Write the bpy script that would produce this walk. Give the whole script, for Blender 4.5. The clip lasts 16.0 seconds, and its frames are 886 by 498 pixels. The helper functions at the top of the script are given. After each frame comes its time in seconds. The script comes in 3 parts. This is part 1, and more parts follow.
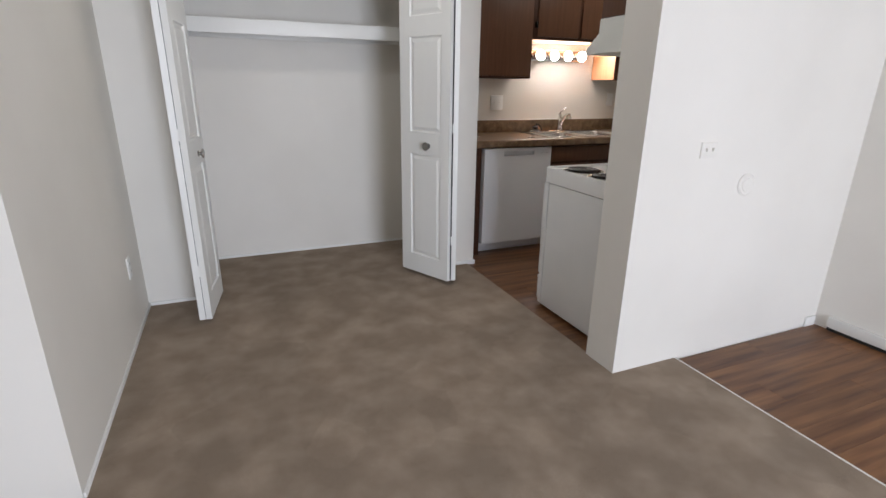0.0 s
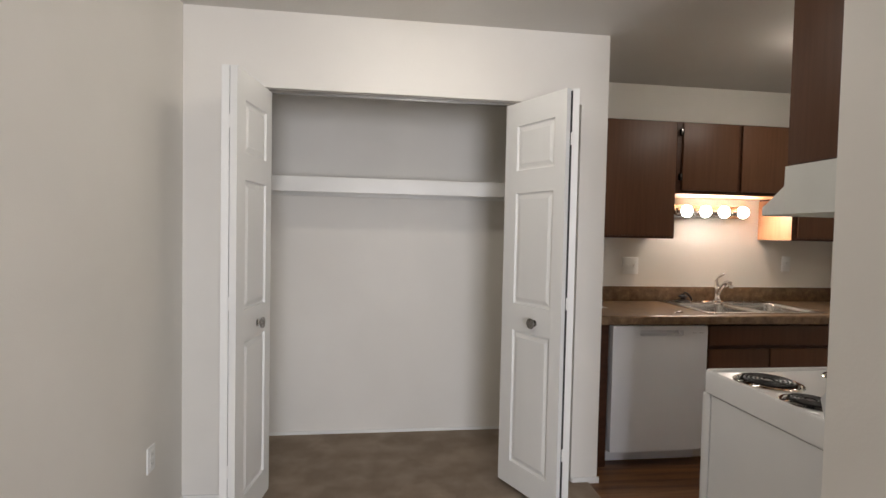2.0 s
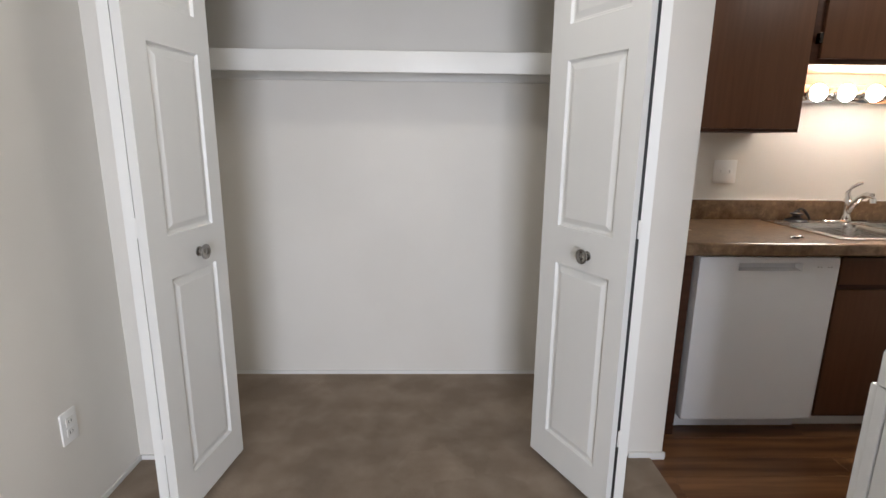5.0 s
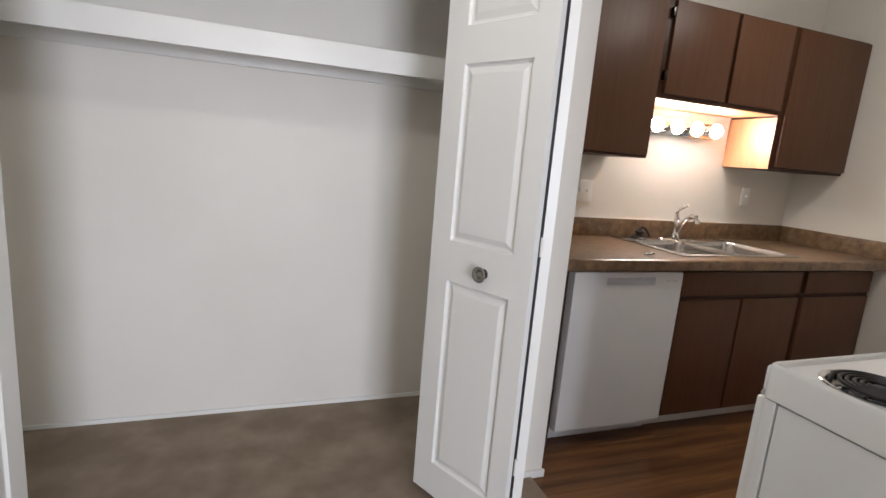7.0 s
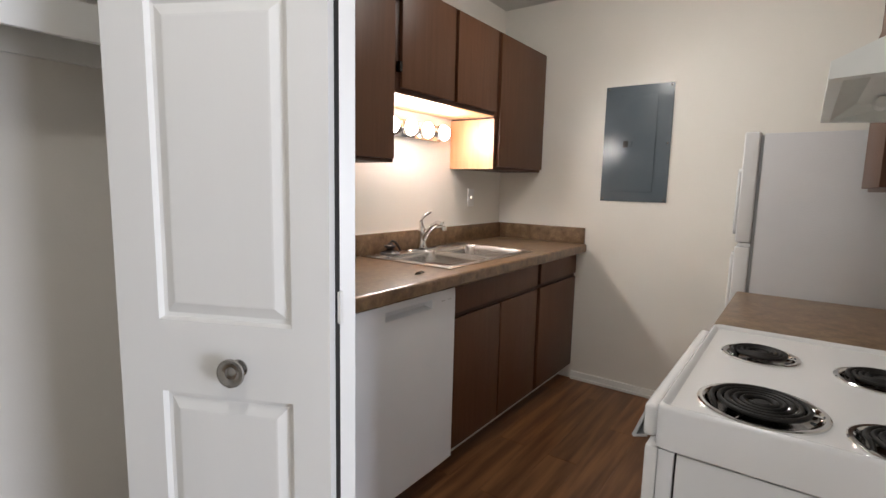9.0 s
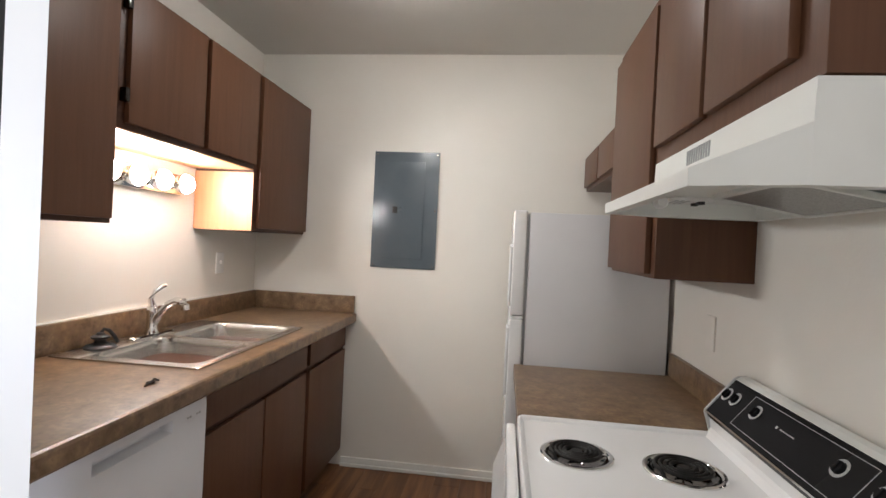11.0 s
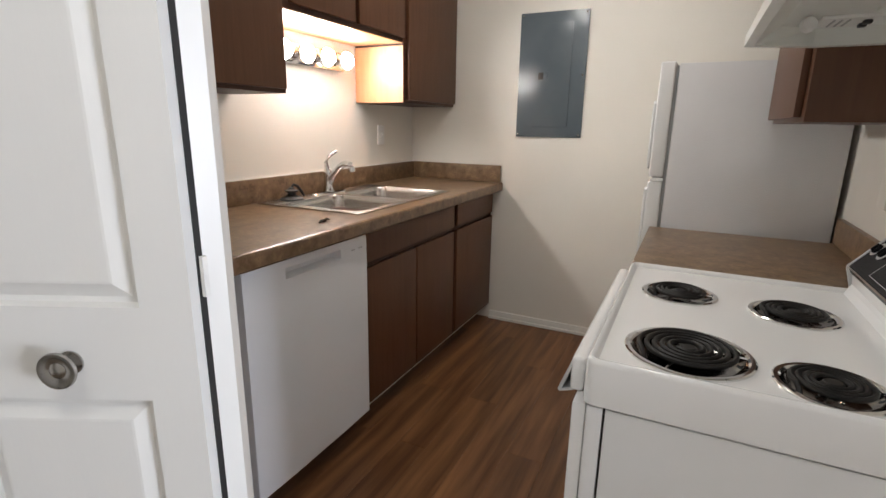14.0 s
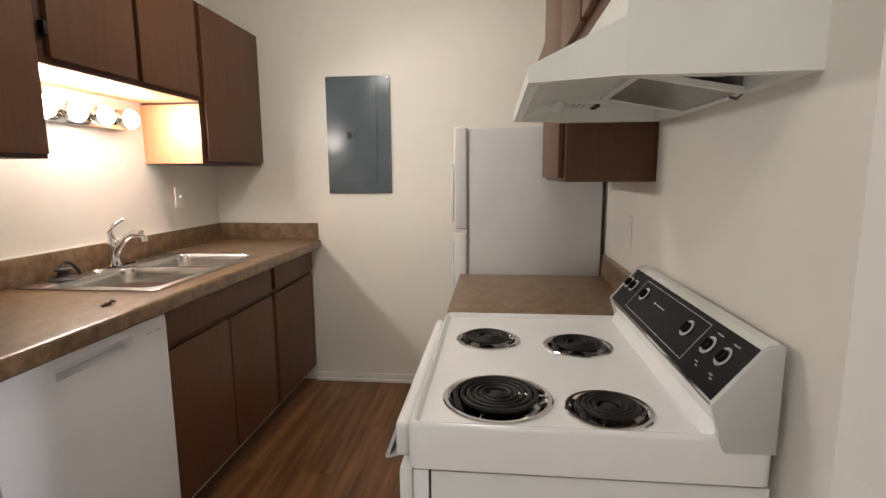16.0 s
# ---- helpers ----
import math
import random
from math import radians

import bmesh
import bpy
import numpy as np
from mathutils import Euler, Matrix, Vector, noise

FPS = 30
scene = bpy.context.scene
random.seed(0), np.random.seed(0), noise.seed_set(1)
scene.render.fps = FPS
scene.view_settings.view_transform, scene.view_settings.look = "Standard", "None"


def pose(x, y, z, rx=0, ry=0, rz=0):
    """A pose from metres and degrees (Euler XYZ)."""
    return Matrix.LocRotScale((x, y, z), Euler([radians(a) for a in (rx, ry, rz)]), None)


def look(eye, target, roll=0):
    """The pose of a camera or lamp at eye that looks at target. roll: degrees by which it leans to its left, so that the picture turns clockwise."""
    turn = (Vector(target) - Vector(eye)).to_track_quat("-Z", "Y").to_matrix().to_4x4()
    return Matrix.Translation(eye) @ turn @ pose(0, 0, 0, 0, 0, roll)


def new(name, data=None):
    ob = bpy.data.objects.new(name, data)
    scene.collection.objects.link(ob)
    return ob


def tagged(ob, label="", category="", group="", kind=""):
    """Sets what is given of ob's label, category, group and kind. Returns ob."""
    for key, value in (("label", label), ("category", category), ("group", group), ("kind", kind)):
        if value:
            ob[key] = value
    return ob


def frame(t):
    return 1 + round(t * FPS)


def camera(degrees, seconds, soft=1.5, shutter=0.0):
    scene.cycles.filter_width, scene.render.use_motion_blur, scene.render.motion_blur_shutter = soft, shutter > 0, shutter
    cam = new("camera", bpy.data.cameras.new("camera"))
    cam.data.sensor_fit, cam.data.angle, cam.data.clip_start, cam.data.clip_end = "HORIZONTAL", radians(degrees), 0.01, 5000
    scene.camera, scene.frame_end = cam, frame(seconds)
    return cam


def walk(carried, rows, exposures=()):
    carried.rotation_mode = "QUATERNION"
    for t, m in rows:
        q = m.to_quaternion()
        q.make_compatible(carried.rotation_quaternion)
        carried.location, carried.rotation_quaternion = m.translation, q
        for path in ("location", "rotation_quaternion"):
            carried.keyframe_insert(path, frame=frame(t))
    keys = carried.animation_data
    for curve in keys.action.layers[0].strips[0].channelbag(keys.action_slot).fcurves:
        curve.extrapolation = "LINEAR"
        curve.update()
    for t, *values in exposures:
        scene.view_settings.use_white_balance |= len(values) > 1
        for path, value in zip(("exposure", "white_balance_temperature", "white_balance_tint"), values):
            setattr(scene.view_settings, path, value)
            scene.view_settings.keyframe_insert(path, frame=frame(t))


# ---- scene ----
cam = camera(83.7, 16.0)
PATH = [
    (0, (0.129, 0.007, 1.335), (0.869, 1.757, 0.71), 0.7),
    (0.5, (0.261, 0.159, 1.362), (0.697, 2.018, 0.768), 1.8),
    (1, (0.37, 0.318, 1.373), (0.758, 2.214, 0.868), 1.5),
    (1.5, (0.455, 0.507, 1.393), (0.771, 2.459, 1.098), 1.1),
    (2, (0.535, 0.664, 1.414), (0.788, 2.647, 1.348), 1.2),
    (2.5, (0.649, 0.793, 1.45), (0.825, 2.783, 1.556), 1.8),
    (3, (0.704, 0.859, 1.438), (0.848, 2.854, 1.453), 1.4),
    (3.5, (0.737, 0.976, 1.363), (0.85, 2.951, 1.067), 0.7),
    (4, (0.765, 1.176, 1.349), (0.848, 3.12, 0.888), 0.7),
    (4.2, (0.781, 1.243, 1.356), (0.815, 3.188, 0.891), 0.5),
    (6.5, (0.696, 1.585, 1.348), (1.036, 3.527, 1.013), 3.5),
    (7, (0.645, 1.668, 1.328), (1.322, 3.513, 0.962), 4.7),
    (7.5, (0.652, 1.852, 1.312), (1.517, 3.614, 0.928), 4.9),
    (8, (0.684, 2.036, 1.305), (1.85, 3.61, 0.901), 3.0),
    (8.2, (0.692, 2.112, 1.293), (2.03, 3.545, 0.892), 1.4),
    (10.3, (1.075, 2.45, 1.382), (2.911, 3.242, 1.369), 2.2),
    (10.5, (1.078, 2.497, 1.39), (2.975, 3.129, 1.388), 2.2),
    (11, (1.081, 2.549, 1.389), (3.065, 2.797, 1.371), 2.8),
    (11.5, (1.078, 2.542, 1.375), (3.074, 2.554, 1.255), 2.7),
    (12, (1.079, 2.531, 1.345), (3.057, 2.517, 1.049), 2.1),
    (12.5, (1.079, 2.51, 1.3), (3.021, 2.642, 0.841), 1.2),
    (13, (1.059, 2.447, 1.279), (2.95, 2.814, 0.741), 0.6),
    (13.5, (1.017, 2.381, 1.286), (2.842, 3.0, 0.752), 0.5),
    (14, (0.983, 2.36, 1.297), (2.724, 3.215, 0.809), 0.9),
    (14.5, (0.985, 2.331, 1.296), (2.735, 3.171, 0.812), 0.9),
    (15, (1.001, 2.308, 1.296), (2.862, 2.851, 0.805), 0.6),
    (15.5, (0.996, 2.323, 1.309), (2.925, 2.588, 0.853), 0.1),
    (16, (0.992, 2.331, 1.343), (2.959, 2.536, 1.047), -0.4),
]
EXPOSURES = [(0.0, 0.68, 6150, 10), (1.5, 0.58, 6450, 10), (2.5, 0.62, 6850, 12), (4.0, 0.80, 6300, 10), (8.0, 1.0, 6300, 11), (10.5, 1.15, 6100, 11), (12.5, 1.28, 6100, 10), (14.0, 1.15, 6250, 10), (15.5, 1.2, 6450, 11), (16.0, 1.2, 6600, 11)]
walk(cam, [(t, look(eye, target, roll)) for t, eye, target, roll in PATH], EXPOSURES)

# ---- world, daylight and exposure ----
CEIL = 2.53
world = bpy.data.worlds.new("world")
scene.world = world
world.use_nodes = True
wn = world.node_tree.nodes
sky = wn.new("ShaderNodeTexSky")
sky.sky_type, sky.sun_disc = "NISHITA", False
sky.sun_elevation, sky.sun_rotation = radians(50), radians(20)
world.node_tree.links.new(sky.outputs[0], wn["Background"].inputs[0])
wn["Background"].inputs[1].default_value = 0.1

sun = new("sun", bpy.data.lights.new("sun", "SUN"))
sun.data.energy, sun.data.angle, sun.data.color = 2.0, radians(0.6), (1.0, 0.95, 0.88)
sun.matrix_world = look((0, 0, 8), (2.0, 5.6, 0.0))


def window_light(x0, x1, z0, z1, y, watts):
    """The sky's light in the patio door's opening."""
    data = bpy.data.lights.new("window_light", "AREA")
    data.shape, data.size, data.size_y = "RECTANGLE", x1 - x0, z1 - z0
    data.energy, data.color = watts, (0.845, 0.885, 1.0)
    ob = new("window_light", data)
    ob.matrix_world = look(((x0 + x1) / 2, y, (z0 + z1) / 2), ((x0 + x1) / 2, y + 2, (z0 + z1) / 2))


window_light(0.3, 2.1, 0.05, 2.1, -3.68, 126)
BULB = 66.0


# ---- materials ----
def material(name, color, rough=0.5, metal=0.0, second=None, scale=8.0, stretch=(1, 1, 1), detail=4.0,
             bump=0.0, bump_scale=150.0, fine=None, fine_scale=60.0, vary=0.0, coat=0.0, contrast=(0.35, 0.65), rough2=None):
    m = bpy.data.materials.new(name)
    m.use_nodes = True
    n, l = m.node_tree.nodes, m.node_tree.links
    b = n["Principled BSDF"]
    b.inputs["Roughness"].default_value, b.inputs["Metallic"].default_value = rough, metal
    b.inputs["Coat Weight"].default_value = coat
    b.inputs["Base Color"].default_value = (*color, 1)
    co = n.new("ShaderNodeTexCoord")
    mp = n.new("ShaderNodeMapping")
    mp.inputs["Scale"].default_value = stretch
    l.new(co.outputs["Object"], mp.inputs[0])
    out = None
    if second:
        t = n.new("ShaderNodeTexNoise")
        t.inputs["Scale"].default_value, t.inputs["Detail"].default_value = scale, detail
        l.new(mp.outputs[0], t.inputs[0])
        if vary:
            info = n.new("ShaderNodeObjectInfo")
            add = n.new("ShaderNodeVectorMath")
            add.operation = "MULTIPLY_ADD"
            l.new(info.outputs["Random"], add.inputs[0])
            add.inputs[1].default_value = (37, 53, 71)
            l.new(mp.outputs[0], add.inputs[2])
            l.new(add.outputs[0], t.inputs[0])
        r = n.new("ShaderNodeValToRGB")
        r.color_ramp.elements[0].position, r.color_ramp.elements[1].position = contrast
        r.color_ramp.elements[0].color, r.color_ramp.elements[1].color = (*color, 1), (*second, 1)
        l.new(t.outputs[0], r.inputs[0])
        out = r.outputs[0]
        if rough2 is not None:
            mr = n.new("ShaderNodeMapRange")
            mr.inputs["To Min"].default_value, mr.inputs["To Max"].default_value = rough, rough2
            l.new(t.outputs[0], mr.inputs[0])
            l.new(mr.outputs[0], b.inputs["Roughness"])
    if fine:
        t2 = n.new("ShaderNodeTexNoise")
        t2.inputs["Scale"].default_value, t2.inputs["Detail"].default_value = fine_scale, 3
        l.new(mp.outputs[0], t2.inputs[0])
        r2 = n.new("ShaderNodeValToRGB")
        r2.color_ramp.elements[0].position, r2.color_ramp.elements[1].position = 0.45, 0.62
        r2.color_ramp.elements[0].color, r2.color_ramp.elements[1].color = (0, 0, 0, 1), (1, 1, 1, 1)
        l.new(t2.outputs[0], r2.inputs[0])
        mix = n.new("ShaderNodeMix")
        mix.data_type = "RGBA"
        l.new(r2.outputs[0], mix.inputs[0])
        l.new(out, mix.inputs[6])
        mix.inputs[7].default_value = (*fine, 1)
        out = mix.outputs[2]
    if vary and out:
        info2 = n.new("ShaderNodeObjectInfo")
        mr = n.new("ShaderNodeMapRange")
        mr.inputs["To Min"].default_value, mr.inputs["To Max"].default_value = 1 - vary, 1 + vary
        l.new(info2.outputs["Random"], mr.inputs[0])
        hsv = n.new("ShaderNodeHueSaturation")
        l.new(mr.outputs[0], hsv.inputs["Value"])
        l.new(out, hsv.inputs["Color"])
        out = hsv.outputs[0]
    if out:
        l.new(out, b.inputs["Base Color"])
    if bump:
        t3 = n.new("ShaderNodeTexNoise")
        t3.inputs["Scale"].default_value, t3.inputs["Detail"].default_value = bump_scale, 3
        l.new(mp.outputs[0], t3.inputs[0])
        bp = n.new("ShaderNodeBump")
        bp.inputs["Strength"].default_value, bp.inputs["Distance"].default_value = bump, 0.01
        l.new(t3.outputs[0], bp.inputs["Height"])
        l.new(bp.outputs[0], b.inputs["Normal"])
    return m


def glow(name, color, strength):
    m = bpy.data.materials.new(name)
    m.use_nodes = True
    b = m.node_tree.nodes["Principled BSDF"]
    b.inputs["Base Color"].default_value = (0.9, 0.9, 0.9, 1)
    b.inputs["Emission Color"].default_value = (*color, 1)
    b.inputs["Emission Strength"].default_value = strength
    return m


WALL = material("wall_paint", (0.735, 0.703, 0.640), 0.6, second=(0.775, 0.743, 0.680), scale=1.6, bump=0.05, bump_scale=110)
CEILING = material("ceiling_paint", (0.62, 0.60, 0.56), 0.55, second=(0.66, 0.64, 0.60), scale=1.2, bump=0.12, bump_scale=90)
TRIM = material("trim_paint", (0.76, 0.75, 0.71), 0.4, second=(0.80, 0.79, 0.75), scale=3, bump=0.03, bump_scale=60)
DOOR = material("door_paint", (0.76, 0.755, 0.72), 0.38, second=(0.79, 0.785, 0.75), scale=4, bump=0.015, bump_scale=180, stretch=(1, 1, 0.15))
CARPET = material("carpet", (0.290, 0.218, 0.156), 0.95, second=(0.470, 0.370, 0.275), scale=5.0, detail=9, fine=(0.37, 0.29, 0.215), fine_scale=420, bump=0.9, bump_scale=420, contrast=(0.40, 0.66))
VINYL = material("vinyl_plank", (0.085, 0.033, 0.013), 0.33, second=(0.235, 0.110, 0.045), scale=5, stretch=(0.35, 5, 5), detail=6, vary=0.14, bump=0.05, bump_scale=60, contrast=(0.3, 0.7))


def vacuum_marks(m):
    """Brushed patches of pile, lighter and darker."""
    n, l = m.node_tree.nodes, m.node_tree.links
    b = n["Principled BSDF"]
    src = b.inputs["Base Color"].links[0].from_socket
    co, noi, add = n.new("ShaderNodeTexCoord"), n.new("ShaderNodeTexNoise"), n.new("ShaderNodeVectorMath")
    noi.inputs["Scale"].default_value, noi.inputs["Detail"].default_value = 7, 4
    add.operation = "MULTIPLY_ADD"
    add.inputs[1].default_value = (0.14, 0.14, 0.0)
    l.new(co.outputs["Object"], noi.inputs[0])
    l.new(noi.outputs["Color"], add.inputs[0])
    l.new(co.outputs["Object"], add.inputs[2])
    v = n.new("ShaderNodeTexVoronoi")
    v.inputs["Scale"].default_value = 4.5
    l.new(add.outputs[0], v.inputs["Vector"])
    mr = n.new("ShaderNodeMapRange")
    mr.inputs["To Min"].default_value, mr.inputs["To Max"].default_value = 0.93, 1.07
    l.new(v.outputs["Color"], mr.inputs[0])
    hsv = n.new("ShaderNodeHueSaturation")
    l.new(src, hsv.inputs["Color"])
    l.new(mr.outputs[0], hsv.inputs["Value"])
    l.new(hsv.outputs[0], b.inputs["Base Color"])


vacuum_marks(CARPET)
UNDER = material("subfloor", (0.03, 0.015, 0.01), 0.8)
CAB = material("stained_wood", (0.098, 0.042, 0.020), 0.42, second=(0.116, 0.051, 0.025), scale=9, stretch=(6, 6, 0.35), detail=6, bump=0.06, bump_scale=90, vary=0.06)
# same stain darkened, so gaps between doors and drawers carry painted shade
CABH = material("stained_wood_gap_shade", (0.050, 0.019, 0.009), 0.45, second=(0.072, 0.028, 0.014), scale=9, stretch=(0.5, 6, 6), bump=0.06, bump_scale=90)
for wood, level in ((CAB, 0.3), (CABH, 0.3), (VINYL, 0.35)):
    wood.node_tree.nodes["Principled BSDF"].inputs["Specular IOR Level"].default_value = level
RAW = material("raw_birch", (0.50, 0.245, 0.115), 0.42, second=(0.58, 0.30, 0.15), scale=6, stretch=(5, 5, 0.4), bump=0.03, bump_scale=80)
LAMINATE = material("granite_laminate", (0.115, 0.068, 0.033), 0.30, second=(0.245, 0.160, 0.086), scale=22, detail=8, fine=(0.175, 0.105, 0.062), fine_scale=70, contrast=(0.38, 0.62), rough2=0.36)
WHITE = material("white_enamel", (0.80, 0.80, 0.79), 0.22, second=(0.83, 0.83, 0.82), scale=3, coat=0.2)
DISH = material("dishwasher_enamel", (0.76, 0.775, 0.80), 0.35, second=(0.79, 0.80, 0.82), scale=3)
SIDE = material("stove_side_enamel", (0.74, 0.745, 0.74), 0.35, second=(0.78, 0.78, 0.77), scale=3)
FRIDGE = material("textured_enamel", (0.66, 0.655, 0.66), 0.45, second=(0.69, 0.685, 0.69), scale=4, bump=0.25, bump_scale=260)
HOODM = material("almond_enamel", (0.74, 0.75, 0.71), 0.32, second=(0.78, 0.79, 0.75), scale=5)
GREY = material("grey_enamel", (0.36, 0.37, 0.37), 0.35, second=(0.40, 0.41, 0.41), scale=6)
CAPGREY = material("cap_enamel", (0.50, 0.51, 0.51), 0.3, second=(0.54, 0.55, 0.55), scale=6)
PANEL = material("panel_grey_paint", (0.085, 0.105, 0.122), 0.26, second=(0.10, 0.12, 0.137), scale=5, bump=0.03, bump_scale=220)
STEEL = material("brushed_steel", (0.55, 0.53, 0.50), 0.27, metal=1.0, second=(0.62, 0.60, 0.57), scale=14, stretch=(0.4, 12, 12), bump=0.02, bump_scale=50)
CHROME = material("chrome", (0.78, 0.78, 0.77), 0.08, metal=1.0)
PAN = material("stained_drip_pan", (0.10, 0.095, 0.09), 0.22, metal=1.0, second=(0.05, 0.047, 0.045), scale=30)
BOWL = material("burnt_bowl", (0.24, 0.235, 0.23), 0.10, metal=1.0, second=(0.15, 0.145, 0.14), scale=30)
NICKEL = material("satin_nickel", (0.38, 0.365, 0.345), 0.22, metal=1.0)
BLACK = material("black_gloss", (0.008, 0.008, 0.009), 0.22)
BLACK.node_tree.nodes["Principled BSDF"].inputs["Specular IOR Level"].default_value = 0.12
COIL = material("coil_iron", (0.010, 0.0095, 0.009), 0.45, second=(0.022, 0.020, 0.018), scale=30)
COIL.node_tree.nodes["Principled BSDF"].inputs["Specular IOR Level"].default_value = 0.2
# black of rubber parts, also the painted shade in narrow gaps
RUBBER_AND_SHADE = material("black_rubber_and_gap_shade", (0.015, 0.014, 0.013), 0.5)
FILTER = material("filter_mesh", (0.42, 0.42, 0.41), 0.4, metal=0.7, second=(0.28, 0.28, 0.27), scale=220)
PLATE = material("switch_plate", (0.82, 0.815, 0.79), 0.3)
PRINT = material("dial_print", (0.55, 0.55, 0.54), 0.4, second=(0.35, 0.35, 0.35), scale=260)
INK = material("grey_ink", (0.45, 0.45, 0.45), 0.5)
LITDOME = glow("lit_frosted_glass", (1.0, 0.94, 0.86), 20.0)
DIMDOME = glow("dim_frosted_glass", (1.0, 0.95, 0.88), 15.0)
LIT = glow("lit_bulb", (1.0, 0.96, 0.905), BULB)


# ---- mesh tools ----
def finish(bm, name, mat, parent=None, smooth=False):
    me = bpy.data.meshes.new(name)
    bmesh.ops.recalc_face_normals(bm, faces=bm.faces)
    bm.to_mesh(me)
    bm.free()
    for mm in (mat if isinstance(mat, (list, tuple)) else [mat]):
        me.materials.append(mm)
    if smooth:
        for p in me.polygons:
            p.use_smooth = True
        me.set_sharp_from_angle(angle=radians(35))
    ob = new(name, me)
    ob.parent = parent
    return ob


def add_box(bm, x0, y0, z0, x1, y1, z1, bevel=0.0, seg=2, mi=0):
    r = bmesh.ops.create_cube(bm, size=1)
    bmesh.ops.transform(bm, matrix=Matrix.Translation(((x0 + x1) / 2, (y0 + y1) / 2, (z0 + z1) / 2)) @ Matrix.Diagonal((abs(x1 - x0), abs(y1 - y0), abs(z1 - z0), 1)), verts=r["verts"])
    faces = {f for v in r["verts"] for f in v.link_faces}
    for f in faces:
        f.material_index = mi
    if bevel:
        edges = list({e for f in faces for e in f.edges})
        out = bmesh.ops.bevel(bm, geom=edges, offset=bevel, segments=seg, profile=0.6, affect="EDGES")
        for f in out["faces"]:
            f.material_index = mi


def box(name, mat, x0, y0, z0, x1, y1, z1, bevel=0.0, parent=None, seg=2):
    bm = bmesh.new()
    add_box(bm, x0, y0, z0, x1, y1, z1, bevel, seg)
    return finish(bm, name, mat, parent, smooth=bevel > 0)


def add_lathe(bm, profile, seg=32, m=Matrix()):
    """A turned shape: profile of (radius, height), round the local z."""
    rings = []
    for r, z in profile:
        if r < 1e-6:
            rings.append([bm.verts.new(m @ Vector((0, 0, z)))])
        else:
            rings.append([bm.verts.new(m @ Vector((r * math.cos(2 * math.pi * i / seg), r * math.sin(2 * math.pi * i / seg), z))) for i in range(seg)])
    for a, b in zip(rings, rings[1:]):
        for i in range(seg):
            j = (i + 1) % seg
            if len(a) == 1 and len(b) == 1:
                continue
            if len(a) == 1:
                bm.faces.new((a[0], b[i], b[j]))
            elif len(b) == 1:
                bm.faces.new((a[i], a[j], b[0]))
            else:
                bm.faces.new((a[i], a[j], b[j], b[i]))


def lathe(name, mat, profile, m=Matrix(), seg=32, parent=None):
    bm = bmesh.new()
    add_lathe(bm, profile, seg, m)
    return finish(bm, name, mat, parent, smooth=True)


def add_tube(bm, pts, radius, seg=10, closed=False):
    pts = [Vector(p) for p in pts]
    rings = []
    for i, p in enumerate(pts):
        a = pts[i - 1] if (i or closed) else p
        b = pts[(i + 1) % len(pts)] if (i < len(pts) - 1 or closed) else p
        d = (b - a).normalized()
        up = Vector((0, 0, 1)) if abs(d.z) < 0.9 else Vector((1, 0, 0))
        u = d.cross(up).normalized()
        v = d.cross(u)
        r = radius[i] if isinstance(radius, (list, tuple)) else radius
        rings.append([bm.verts.new(p + r * (math.cos(2 * math.pi * k / seg) * u + math.sin(2 * math.pi * k / seg) * v)) for k in range(seg)])
    pairs = list(zip(rings, rings[1:])) + ([(rings[-1], rings[0])] if closed else [])
    for a, b in pairs:
        for k in range(seg):
            bm.faces.new((a[k], a[(k + 1) % seg], b[(k + 1) % seg], b[k]))
    if not closed:
        bm.faces.new(rings[0])
        bm.faces.new(rings[-1])


def tube(name, mat, pts, radius, seg=10, parent=None, closed=False):
    bm = bmesh.new()
    add_tube(bm, pts, radius, seg, closed)
    return finish(bm, name, mat, parent, smooth=True)


def add_prism(bm, poly, x0, x1):
    """A (y, z) outline drawn out along x."""
    a = [bm.verts.new((x0, y, z)) for y, z in poly]
    b = [bm.verts.new((x1, y, z)) for y, z in poly]
    bm.faces.new(a)
    bm.faces.new(b[::-1])
    for i in range(len(poly)):
        j = (i + 1) % len(poly)
        bm.faces.new((a[i], a[j], b[j], b[i]))


def prism(name, mat, poly, x0, x1, parent=None, bevel=0.0):
    bm = bmesh.new()
    add_prism(bm, poly, x0, x1)
    if bevel:
        bmesh.ops.bevel(bm, geom=list(bm.edges), offset=bevel, segments=2, profile=0.6, affect="EDGES")
    return finish(bm, name, mat, parent, smooth=bevel > 0)


def empty(name, x=0, y=0, z=0):
    ob = new(name)
    ob.location = (x, y, z)
    return ob


def adopt(thing, *parts):
    """Hang parts that were made in world places under a thing."""
    for p in parts:
        p.parent = thing
        p.matrix_parent_inverse = Matrix.Translation(thing.location).inverted()


def structure(ob, label, category):
    return tagged(ob, label, category, kind="structure")


# ---- large structure ----
XL, XE, YS, YW, YF, YO = -0.46, 4.035, 4.11, 1.83, 3.322, 1.627


def wall(name, *dims):
    return structure(box(name, WALL, *dims), "off-white painted plaster wall with faint roller texture", "wall")


